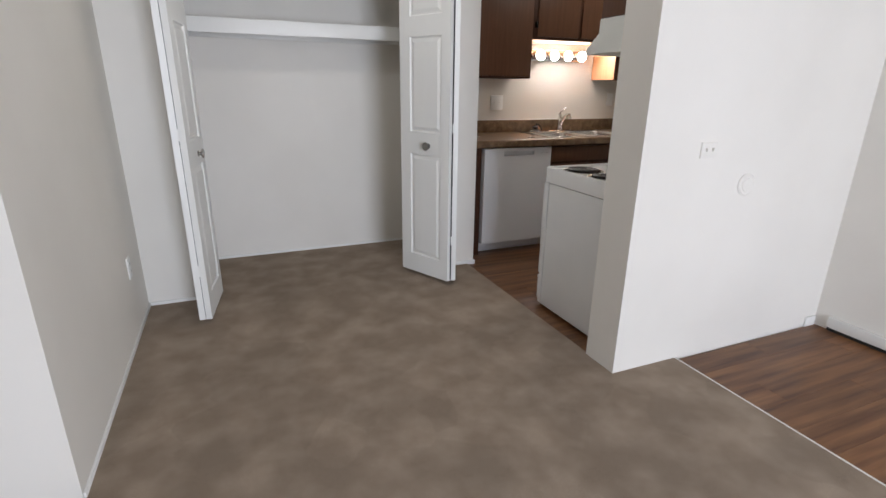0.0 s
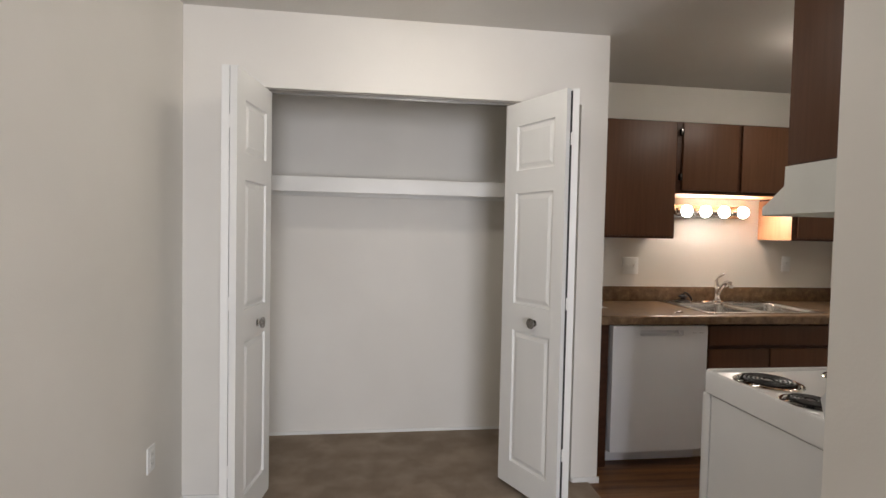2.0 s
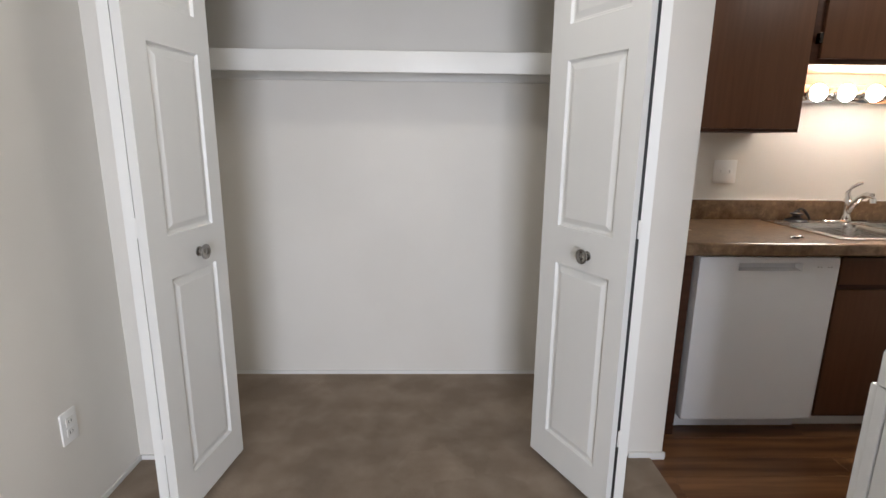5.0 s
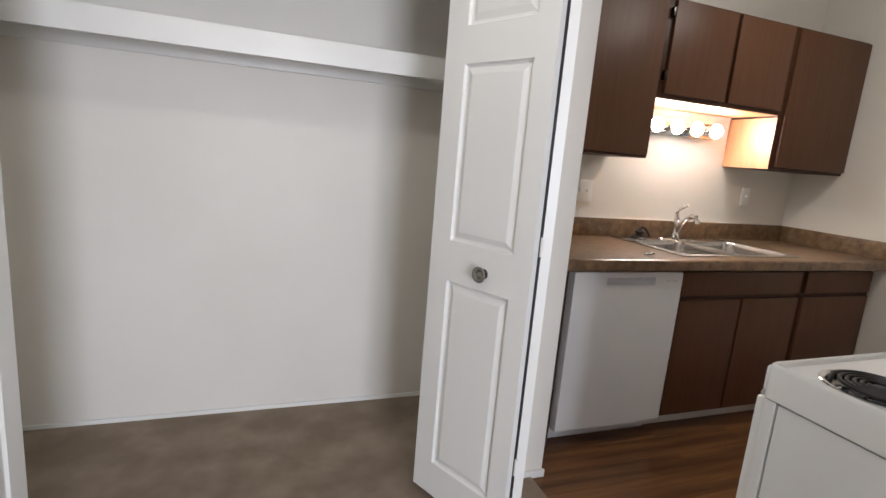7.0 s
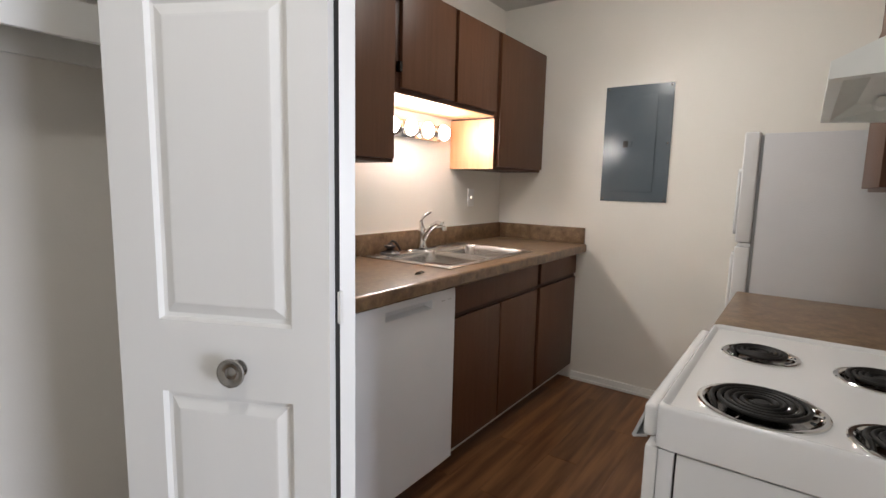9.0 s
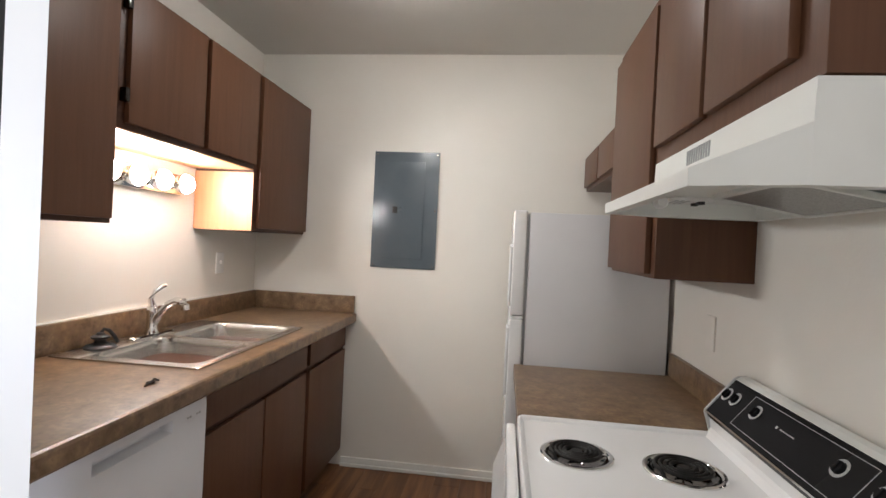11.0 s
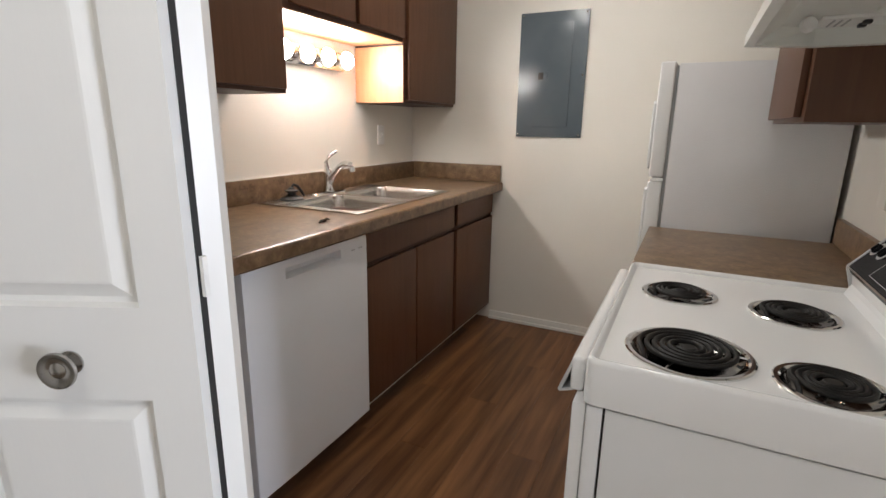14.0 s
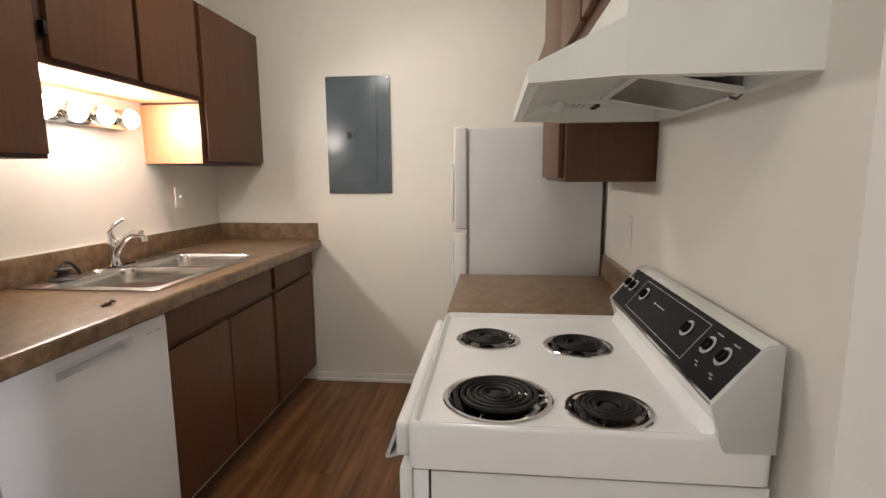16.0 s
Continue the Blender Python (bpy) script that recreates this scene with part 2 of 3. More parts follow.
wall("wall_left", XL - 0.12, YO + 0.12, -0.02, XL, YS + 0.12, CEIL)
wall("wall_living_left", -3.0, YO + 0.048, -0.02, XL, YO + 0.12, CEIL)
wall("wall_sink", XL, YS, -0.02, XE, YS + 0.12, CEIL)
wall("wall_end", XE, YO, -0.02, XE + 0.12, YS + 0.12, CEIL)
wall("wall_stove", 1.722, YO, -0.02, XE, YW, CEIL)
wall("wall_dining", 3.25, -3.7, -0.02, 3.37, YO, CEIL)
wall("wall_living_west", -3.12, -3.7, -0.02, -3.0, YO + 0.12, CEIL)
wall("wall_closet_front_left", XL, YF, -0.02, -0.185, YF + 0.10, CEIL)
wall("wall_closet_header", -0.185, YF, 2.14, 1.635, YF + 0.10, CEIL)
wall("wall_closet_front_right", 1.635, YF, -0.02, 1.79, YF + 0.10, CEIL)
wall("wall_closet_side", 1.69, YF + 0.10, -0.02, 1.79, YS, CEIL)
wall("wall_window_left", -3.0, -3.82, -0.02, 0.3, -3.7, CEIL)
wall("wall_window_right", 2.1, -3.82, -0.02, 3.25, -3.7, CEIL)
wall("wall_window_top", 0.3, -3.82, 2.1, 2.1, -3.7, CEIL)
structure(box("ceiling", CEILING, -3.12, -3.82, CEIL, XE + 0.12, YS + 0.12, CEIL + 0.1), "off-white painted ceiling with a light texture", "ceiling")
structure(box("floor", UNDER, -3.12, -3.82, -0.1, XE + 0.12, YS + 0.12, -0.02), "dark subfloor under carpet and planks", "floor")


def carpet():
    bm = bmesh.new()
    add_box(bm, -3.0, -3.7, -0.018, 2.13, YO, 0.010)
    add_box(bm, XL, YO, -0.018, 1.735, YF, 0.010)
    add_box(bm, XL, YF, -0.018, 1.69, YS, 0.010)
    structure(finish(bm, "carpet", CARPET), "taupe cut-pile carpet with vacuum marks", "carpet")


carpet()


def base_trim(name, x0, y0, x1, y1, h=0.055):
    return structure(box(name, TRIM, x0, y0, 0.0, x1, y1, h, 0.004), "white painted baseboard along the wall", "baseboard")


base_trim("baseboard_end", XE - 0.014, 2.5, XE, 3.49)
base_trim("baseboard_shoe", XE - 0.026, 2.5, XE - 0.014, 3.49, 0.02)
base_trim("baseboard_left", XL, YO + 0.050, XL + 0.010, YF, 0.03)
base_trim("baseboard_closet", XL, YS - 0.010, 1.69, YS, 0.03)
base_trim("baseboard_closet_left", XL + 0.010, YF - 0.010, -0.19, YF, 0.03)
base_trim("baseboard_closet_right", 1.64, YF - 0.012, 1.80, YF, 0.035)
structure(box("baseboard_dining", TRIM, 3.222, -3.6, 0.022, 3.25, YO - 0.08, 0.085, 0.006), "white baseboard with a dark gap under it", "baseboard")
# black filler paints the shade below the raised baseboard
structure(box("baseboard_gap_shade", RUBBER_AND_SHADE, 3.236, -3.6, 0.0, 3.25, YO - 0.08, 0.022), "dark strip standing in for the shade under the baseboard", "baseboard")
base_trim("baseboard_dining_end", 3.15, YO - 0.012, 3.236, YO, 0.06)


# ---- closet ----
def leaf_mesh(w, h, t):
    """A moulded three-panel door leaf, hinge edge at x 0, its face towards -y."""
    bm = bmesh.new()
    m, mr = 0.092, 0.074
    rows = [(0.135, 0.86), (1.005, 1.60), (1.72, h - 0.125)]
    zs = [0.0] + [z for r in rows for z in r] + [h]

    def quad(pts):
        bm.faces.new([bm.verts.new(p) for p in pts])

    for z0, z1 in ((0, h),):
        quad([(0, 0, z0), (m, 0, z0), (m, 0, z1), (0, 0, z1)])
        quad([(w - mr, 0, z0), (w, 0, z0), (w, 0, z1), (w - mr, 0, z1)])
    for i in range(0, len(zs), 2):
        quad([(m, 0, zs[i]), (w - mr, 0, zs[i]), (w - mr, 0, zs[i + 1]), (m, 0, zs[i + 1])])
    for z0, z1 in rows:
        steps = [(0, 0), (0.005, 0.010), (0.013, 0.011), (0.034, 0.002), (0.038, 0.0015)]
        last = None
        for ins, dep in steps:
            ring = [bm.verts.new(p) for p in ((m + ins, dep, z0 + ins), (w - mr - ins, dep, z0 + ins), (w - mr - ins, dep, z1 - ins), (m + ins, dep, z1 - ins))]
            if last:
                for k in range(4):
                    bm.faces.new((last[k], last[(k + 1) % 4], ring[(k + 1) % 4], ring[k]))
            last = ring
        bm.faces.new(last)
    quad([(0, t, 0), (0, t, h), (w, t, h), (w, t, 0)])
    quad([(0, 0, 0), (0, 0, h), (0, t, h), (0, t, 0)])
    quad([(w, 0, 0), (w, t, 0), (w, t, h), (w, 0, h)])
    quad([(0, 0, h), (w, 0, h), (w, t, h), (0, t, h)])
    quad([(0, 0, 0), (0, t, 0), (w, t, 0), (w, 0, 0)])
    bmesh.ops.remove_doubles(bm, verts=bm.verts, dist=0.0002)
    return bm


def bifold(name, lead, pivot, flip):
    """lead, pivot: (start, end) on the floor of the two folded leaves' panelled faces."""
    thing = empty(name, *lead[0], 0.03)
    for kind, (a, b) in (("lead_leaf", lead), ("pivot_leaf", pivot)):
        a, b = Vector((*a, 0.035)), Vector((*b, 0.035))
        d = b - a
        ob = finish(leaf_mesh(d.length, 2.085, 0.032), kind, DOOR)
        ob.matrix_world = Matrix.Translation(a) @ Matrix.Rotation(math.atan2(d.y, d.x), 4, "Z")
        bpy.context.view_layer.update()
        ob.parent = thing
        ob.matrix_parent_inverse = Matrix.Translation(thing.location).inverted()
        if kind == "lead_leaf":
            k = 0.585
            p = a + d * k
            nrm = Vector((d.y, -d.x, 0)).normalized()
            m = Matrix.Translation((p.x, p.y, 0.955)) @ nrm.to_track_quat("Z", "Y").to_matrix().to_4x4()
            adopt(thing, tagged(lathe("knob", NICKEL, [(0, 0), (0.018, 0), (0.018, 0.003), (0.010, 0.006), (0.010, 0.014), (0.024, 0.021), (0.0275, 0.026), (0.0268, 0.030), (0.021, 0.0305), (0.012, 0.027), (0.009, 0.0285), (0, 0.030)], m, 28), "round satin nickel knob"))
        else:
            hs = []
            for z in (0.3, 1.05, 1.85):
                e = a if flip else b
                gx = e.x + (-0.033 if flip else 0.033)
                hs.append(box("hinge", TRIM, gx - 0.004, e.y + 0.001, z, gx + 0.004, e.y + 0.008, z + 0.06))
            adopt(thing, *hs)
            e = a if flip else b
            gx = e.x + (-0.033 if flip else 0.033)
            # added dark strip that paints the shade between the folded leaves
            adopt(thing, tagged(box("fold_shade_strip", RUBBER_AND_SHADE, gx - 0.006, e.y + 0.010, 0.045, gx + 0.006, e.y + 0.012, 2.11), "dark strip standing in for the shade in the fold"))
    return tagged(thing, "white moulded three-panel bifold closet door, folded open", "bifold door", group="closet bifold doors")


bifold("bifold_door", ((-0.088, 2.922), (-0.032, 3.345)), ((-0.182, 3.350), (-0.1545, 2.925)), False)
bifold("bifold_door", ((1.220, 3.362), (1.413, 2.963)), ((1.4750, 2.962), (1.616, 3.375)), True)
structure(box("closet_track", NICKEL, -0.185, YF + 0.038, 2.124, 1.635, YF + 0.062, 2.14), "metal bifold track under the header", "door track")


def closet_shelf():
    t = empty("closet_shelf", 0.6, 3.95, 1.66)
    adopt(t, box("board", TRIM, XL, 3.80, 1.719, 1.69, YS, 1.737, 0.002),
          box("fascia", TRIM, XL, 3.782, 1.648, 1.69, 3.80, 1.741, 0.004),
          box("cleat", TRIM, XL, YS - 0.018, 1.645, 1.69, YS, 1.719, 0.002))
    tagged(t, "white painted wooden closet shelf with deep front board", "closet shelf")


closet_shelf()


# ---- kitchen, sink side ----
CT = 0.94


def slab_door(name, mat, x0, x1, z0, z1, y, out, parent):
    """A flat door or drawer front whose face lies at y, 18 mm thick, facing out (+1 or -1 along y)."""
    o = box(name, mat, x0, min(y, y - out * 0.018), z0, x1, max(y, y - out * 0.018), z1, 0.003)
    adopt(parent, o)
    return o


def base_cabinet(x0, x1, yb, yf, out, splits, label):
    t = empty("base_cabinet", (x0 + x1) / 2, (yb + yf) / 2, 0)
    lo, hi = sorted((yb, yf))
    # darkened carcass puts the shade into the gaps between fronts
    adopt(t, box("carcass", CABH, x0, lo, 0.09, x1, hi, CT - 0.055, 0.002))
    y = yf + out * 0.019
    for a, b in splits["drawers"]:
        slab_door("drawer_front", CAB, a, b, 0.745, 0.868, y, out, t)
    for a, b in splits["doors"]:
        slab_door("door", CAB, a, b, 0.108, 0.722, y, out, t)
    return tagged(t, label, "base cabinet", group="base cabinets")


base_cabinet(2.565, 3.44, YS, 3.51, -1, {"drawers": [(2.582, 3.425)], "doors": [(2.582, 2.995), (3.008, 3.425)]}, "brown stained wood sink base cabinet with flat doors")
base_cabinet(3.442, XE, YS, 3.51, -1, {"drawers": [(3.468, 4.015)], "doors": [(3.468, 4.015)]}, "brown stained wood base cabinet with one drawer")
structure(box("toe_board", TRIM, 1.80, 3.588, 0.0, XE, 3.60, 0.092), "white painted toe board under the cabinets", "toe board")
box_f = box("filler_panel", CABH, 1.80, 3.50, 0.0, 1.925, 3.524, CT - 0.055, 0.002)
tagged(box_f, "dark brown wooden filler strip beside the dishwasher", "filler panel")


def sink_counter():
    t = empty("sink_countertop", 2.9, 3.8, CT)
    bm = bmesh.new()
    x0, x1, y0, y1 = 1.79, XE, 3.435, YS
    sx0, sx1, sy0, sy1 = 2.595, 3.41, 3.54, 4.03
    for a in ((x0, y0, sx0, y1), (sx1, y0, x1, y1), (sx0, y0, sx1, sy0), (sx0, sy1, sx1, y1)):
        add_box(bm, a[0], a[1] + (0.012 if a[1] == y0 else 0), CT - 0.05, a[2], a[3], CT)
    adopt(t, finish(bm, "slab", LAMINATE))
    adopt(t, prism("nosing", LAMINATE, [(y0 + 0.012, CT - 0.054), (y0 + 0.004, CT - 0.054), (y0, CT - 0.048), (y0, CT - 0.010), (y0 + 0.003, CT - 0.003), (y0 + 0.012, CT)], x0, x1))
    adopt(t, box("backsplash", LAMINATE, x0, YS - 0.022, CT, x1, YS, CT + 0.108, 0.006))
    adopt(t, box("end_splash", LAMINATE, x1 - 0.022, y0 + 0.012, CT, x1, YS - 0.022, CT + 0.108, 0.006))
    adopt(t, box("caulk", TRIM, x0, YS - 0.012, CT + 0.108, x1 - 0.022, YS, CT + 0.113, 0.001))
    tagged(t, "brown granite-look laminate countertop with backsplash", "countertop")


sink_counter()


def rounded(x0, y0, x1, y1, r, n=6):
    pts = []
    for cx, cy, a0 in ((x1 - r, y1 - r, 0), (x0 + r, y1 - r, 90), (x0 + r, y0 + r, 180), (x1 - r, y0 + r, 270)):
        for i in range(n + 1):
            a = radians(a0 + 90 * i / n)
            pts.append((cx + r * math.cos(a), cy + r * math.sin(a)))
    return pts


def sink():
    t = empty("kitchen_sink", 3.04, 3.8, CT)
    X0, Y0, X1, Y1 = 2.580, 3.520, 3.425, 4.070
    for name, x0, x1 in (("bowl", 2.625, 2.99), ("bowl", 3.02, 3.385)):
        bm = bmesh.new()
        y0, y1 = 3.555, 3.955
        last = None
        for ins, z, r in ((0, 0.006, 0.06), (0.004, 0.000, 0.058), (0.008, -0.02, 0.055), (0.020, -0.14, 0.05), (0.035, -0.160, 0.045), (0.07, -0.168, 0.03)):
            ring = [bm.verts.new((px, py, CT + z)) for px, py in rounded(x0 + ins, y0 + ins, x1 - ins, y1 - ins, r)]
            if last:
                for k in range(len(ring)):
                    j = (k + 1) % len(ring)
                    bm.faces.new((last[k], last[j], ring[j], ring[k]))
            last = ring
        bm.faces.new(last)
        adopt(t, finish(bm, name, STEEL, smooth=True))
        m = Matrix.Translation(((x0 + x1) / 2, 3.77, CT - 0.168))
        adopt(t, lathe("drain", CHROME, [(0.05, 0.001), (0.045, 0.004), (0.036, 0.002), (0.03, -0.003), (0, -0.003)], m, 24))
    bm = bmesh.new()
    add_box(bm, X0, Y0, CT + 0.0005, X1, 3.555, CT + 0.0065, 0.002)
    add_box(bm, X0, 3.955, CT + 0.0005, X1, Y1, CT + 0.0065, 0.002)
    add_box(bm, X0, 3.555, CT + 0.0005, 2.625, 3.955, CT + 0.0062)
    add_box(bm, 2.99, 3.555, CT + 0.0005, 3.02, 3.955, CT + 0.0062)
    add_box(bm, 3.385, 3.555, CT + 0.0005, X1, 3.955, CT + 0.0062)
    for x0, x1 in ((2.625, 2.99), (3.02, 3.385)):
        pts = rounded(x0, 3.555, x1, 3.955, 0.06)
        corners = [(x1, 3.955), (x0, 3.955), (x0, 3.555), (x1, 3.555)]
        for c in range(4):
            v = [bm.verts.new((px, py, CT + 0.0062)) for px, py in pts[c * 7:c * 7 + 7]]
            bm.faces.new([bm.verts.new((*corners[c], CT + 0.0062))] + v)
    adopt(t, finish(bm, "rim", STEEL, smooth=True))
    tagged(t, "stainless steel double-bowl drop-in sink", "sink")


sink()


def faucet():
    x, y, z = 3.005, 4.015, CT + 0.006
    t = empty("kitchen_faucet", x, y, z)
    bm = bmesh.new()
    last = None
    for ins, h in ((0, 0), (0, 0.004), (0.006, 0.010)):
        ring = [bm.verts.new((px, py, z + h)) for px, py in rounded(x - 0.125 + ins, y - 0.028 + ins, x + 0.125 - ins, y + 0.028 - ins, 0.027 - ins)]
        if last:
            for k in range(len(ring)):
                j = (k + 1) % len(ring)
                bm.faces.new((last[k], last[j], ring[j], ring[k]))
        last = ring
    bm.faces.new(last)
    adopt(t, finish(bm, "deck_plate", CHROME, smooth=True))
    adopt(t, lathe("body", CHROME, [(0.030, 0.008), (0.026, 0.016), (0.022, 0.04), (0.021, 0.085), (0.023, 0.10), (0.020, 0.122), (0.0, 0.128)], Matrix.Translation((x, y, z)), 24))
    adopt(t, tube("spout", CHROME, [(x, y - 0.008, z + 0.05), (x, y - 0.035, z + 0.095), (x - 0.004, y - 0.075, z + 0.135), (x - 0.008, y - 0.115, z + 0.155), (x - 0.012, y - 0.145, z + 0.152), (x - 0.014, y - 0.158, z + 0.135), (x - 0.014, y - 0.160, z + 0.118)], [0.016, 0.0155, 0.015, 0.0155, 0.017, 0.018, 0.017], 14))
    adopt(t, tube("lever", CHROME, [(x, y, z + 0.120), (x - 0.004, y + 0.006, z + 0.155), (x + 0.006, y - 0.004, z + 0.185), (x + 0.026, y - 0.025, z + 0.207), (x + 0.036, y - 0.034, z + 0.210)], [0.017, 0.012, 0.009, 0.0085, 0.006], 12))
    tagged(t, "chrome single-lever kitchen faucet on the sink deck", "faucet")


faucet()


def stopper():
    x, y, z = 2.738, 4.015, CT + 0.0065
    t = empty("sink_stopper", x, y, z)
    m = Matrix.Translation(t.location)
    adopt(t, lathe("flange", RUBBER_AND_SHADE, [(0, 0), (0.050, 0), (0.053, 0.004), (0.046, 0.010), (0.030, 0.014), (0.022, 0.020), (0, 0.021)], m, 28))
    adopt(t, lathe("grip", RUBBER_AND_SHADE, [(0.020, 0.018), (0.018, 0.030), (0.030, 0.036), (0.031, 0.042), (0.016, 0.048), (0.011, 0.056), (0, 0.058)], m, 22))
    adopt(t, tube("strap", RUBBER_AND_SHADE, [(x, y, z + 0.054), (x + 0.010, y - 0.004, z + 0.068), (x + 0.028, y - 0.010, z + 0.060), (x + 0.046, y - 0.018, z + 0.036), (x + 0.056, y - 0.024, z + 0.012)], [0.006, 0.006, 0.007, 0.007, 0.006], 8))
    tagged(t, "black rubber sink stopper standing on the sink deck", "sink stopper")


stopper()
ring_tab = tube("metal_tab", PAN, [(2.375, 3.548, CT + 0.004), (2.395, 3.556, CT + 0.006), (2.412, 3.552, CT + 0.005), (2.425, 3.558, CT + 0.009), (2.437, 3.550, CT + 0.004)], [0.003, 0.005, 0.006, 0.005, 0.002], 8)
tagged(ring_tab, "small bent metal clip lying on the countertop", "clip")
slip = box("paper_slip", TRIM, 1.905, 3.742, CT + 0.0005, 2.030, 3.835, CT + 0.0025)
tagged(slip, "small white paper slip lying on the countertop", "paper")


def dishwasher():
    t = empty("dishwasher", 2.24, 3.8, 0)
    x0, x1, yf = 1.937, 2.552, 3.468
    adopt(t, box("tub", RUBBER_AND_SHADE, x0 + 0.004, 3.53, 0.09, x1 - 0.004, YS - 0.03, CT - 0.056))
    hx0, hx1, hz0, hz1 = 2.11, 2.39, 0.812, 0.848
    bm = bmesh.new()
    xs, zs = (x0, hx0, hx1, x1), (0.10, hz0, hz1, 0.874)
    g = [[bm.verts.new((x, yf, z)) for x in xs] for z in zs]
    for i in range(3):
        for j in range(3):
            if (i, j) != (1, 1):
                bm.faces.new((g[i][j], g[i][j + 1], g[i + 1][j + 1], g[i + 1][j]))
    back = [[bm.verts.new((x, 3.528, z)) for x in (x0, x1)] for z in (0.10, 0.874)]
    bm.faces.new((back[0][0], back[0][1], back[1][1], back[1][0]))
    bm.faces.new([back[0][0], *g[0], back[0][1]])
    bm.faces.new([back[1][0], *g[3], back[1][1]])
    bm.faces.new([back[0][0], *[g[i][0] for i in range(4)], back[1][0]])
    bm.faces.new([back[0][1], *[g[i][3] for i in range(4)], back[1][1]])
    inner = [bm.verts.new(p) for p in ((hx0 + 0.012, yf + 0.030, hz0 + 0.010), (hx1 - 0.012, yf + 0.030, hz0 + 0.010), (hx1 - 0.006, yf + 0.045, hz1 - 0.001), (hx0 + 0.006, yf + 0.045, hz1 - 0.001))]
    rim = [g[1][1], g[1][2], g[2][2], g[2][1]]
    for k in range(4):
        j = (k + 1) % 4
        bm.faces.new((rim[k], rim[j], inner[j], inner[k]))
    bm.faces.new(inner)
    edge = [e for e in bm.edges if all(abs(v.co.y - yf) < 1e-5 for v in e.verts) and any(all(abs(v.co[ax] - lim) < 1e-5 for v in e.verts) for ax, lim in ((0, x0), (0, x1), (2, 0.10), (2, 0.874)))]
    bmesh.ops.bevel(bm, geom=edge, offset=0.007, segments=3, profile=0.6, affect="EDGES")
    adopt(t, finish(bm, "door", DISH, smooth=True))
    for x in (2.455, 2.468, 2.50, 2.513):
        adopt(t, box("indicator", INK, x, yf - 0.0015, 0.828, x + 0.007, yf + 0.001, 0.833))
    adopt(t, box("kick_plate", DISH, x0, 3.570, 0.004, x1, 3.586, 0.094, 0.003))
    tagged(t, "white built-in dishwasher with pocket handle", "dishwasher")


dishwasher()


def upper_cabinet(x0, x1, yb, yf, z0, z1, out, doors, label, raw=()):
    t = empty("wall_cabinet", (x0 + x1) / 2, (yb + yf) / 2, z0)
    lo, hi = sorted((yb, yf))
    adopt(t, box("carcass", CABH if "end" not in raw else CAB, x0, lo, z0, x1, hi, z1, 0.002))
    for a, b, c, d in doors:
        slab_door("door", CAB, a, b, c, d, yf + out * 0.019, out, t)
    if "left" in raw:
        adopt(t, tagged(box("side_panel", RAW, x0 - 0.004, lo, z0 + 0.002, x0 - 0.0005, hi, 1.70), "pale unstained wood side"))
    if "under" in raw:
        adopt(t, tagged(box("under_panel", RAW, x0 + 0.002, lo, z0 - 0.005, x1 - 0.002, hi - 0.0, z0 - 0.0005), "pale unstained wood underside"))
    return tagged(t, label, "wall cabinet", group="wall cabinets")


UT = 2.195
upper_cabinet(1.80, 2.512, YS, 3.80, 1.405, UT, -1, [(1.815, 2.50, 1.42, 2.185)], "dark brown stained wooden wall cabinet with one flat door")
upper_cabinet(2.514, 3.393, YS, 3.80, 1.715, UT, -1, [(2.55, 2.955, 1.735, 2.185), (2.985, 3.385, 1.735, 2.185)], "dark brown stained wooden cabinet above the sink lamp", ("under",))
upper_cabinet(3.398, XE, YS, 3.80, 1.408, UT, -1, [(3.43, XE - 0.008, 1.425, 2.185)], "dark brown stained wooden wall cabinet with pale side", ("left",))
for z in (2.10, 1.80):
    h = box("cabinet_hinge", PAN, 2.528, 3.776, z, 2.546, 3.80, z + 0.045, 0.002)
    tagged(h, "small metal cabinet hinge on the face frame", "hinge", group="cabinet hinges")


def vanity_lamp():
    t = empty("vanity_lamp", 2.98, YS, 1.585)
    adopt(t, box("bar", CHROME, 2.675, YS - 0.028, 1.562, 3.255, YS, 1.656, 0.006))
    for x in (2.742, 2.889, 3.037, 3.187):
        m = Matrix.Translation((x, YS - 0.028, 1.608)) @ Matrix.Rotation(radians(90), 4, "X")
        adopt(t, lathe("socket", CHROME, [(0.026, 0), (0.026, 0.012), (0.019, 0.016)], m, 20))
        # added chrome cup, blocks the bulb's rear light from the wall
        adopt(t, lathe("bulb_wall_shield", CHROME, [(0.016, 0.012)] + [(0.0450 * math.sin(a), 0.060 - 0.0450 * math.cos(a)) for a in [math.pi * k / 16 for k in range(2, 10)]], m, 24))
        prof = [(0.0442 * math.sin(a), 0.060 - 0.0442 * math.cos(a)) for a in [math.pi * k / 16 for k in range(9, 17)]]
        adopt(t, tagged(lathe("bulb", LIT, prof, m, 24), "lit round globe bulb"))
    tagged(t, "chrome vanity light bar with four lit globe bulbs", "wall lamp")


vanity_lamp()


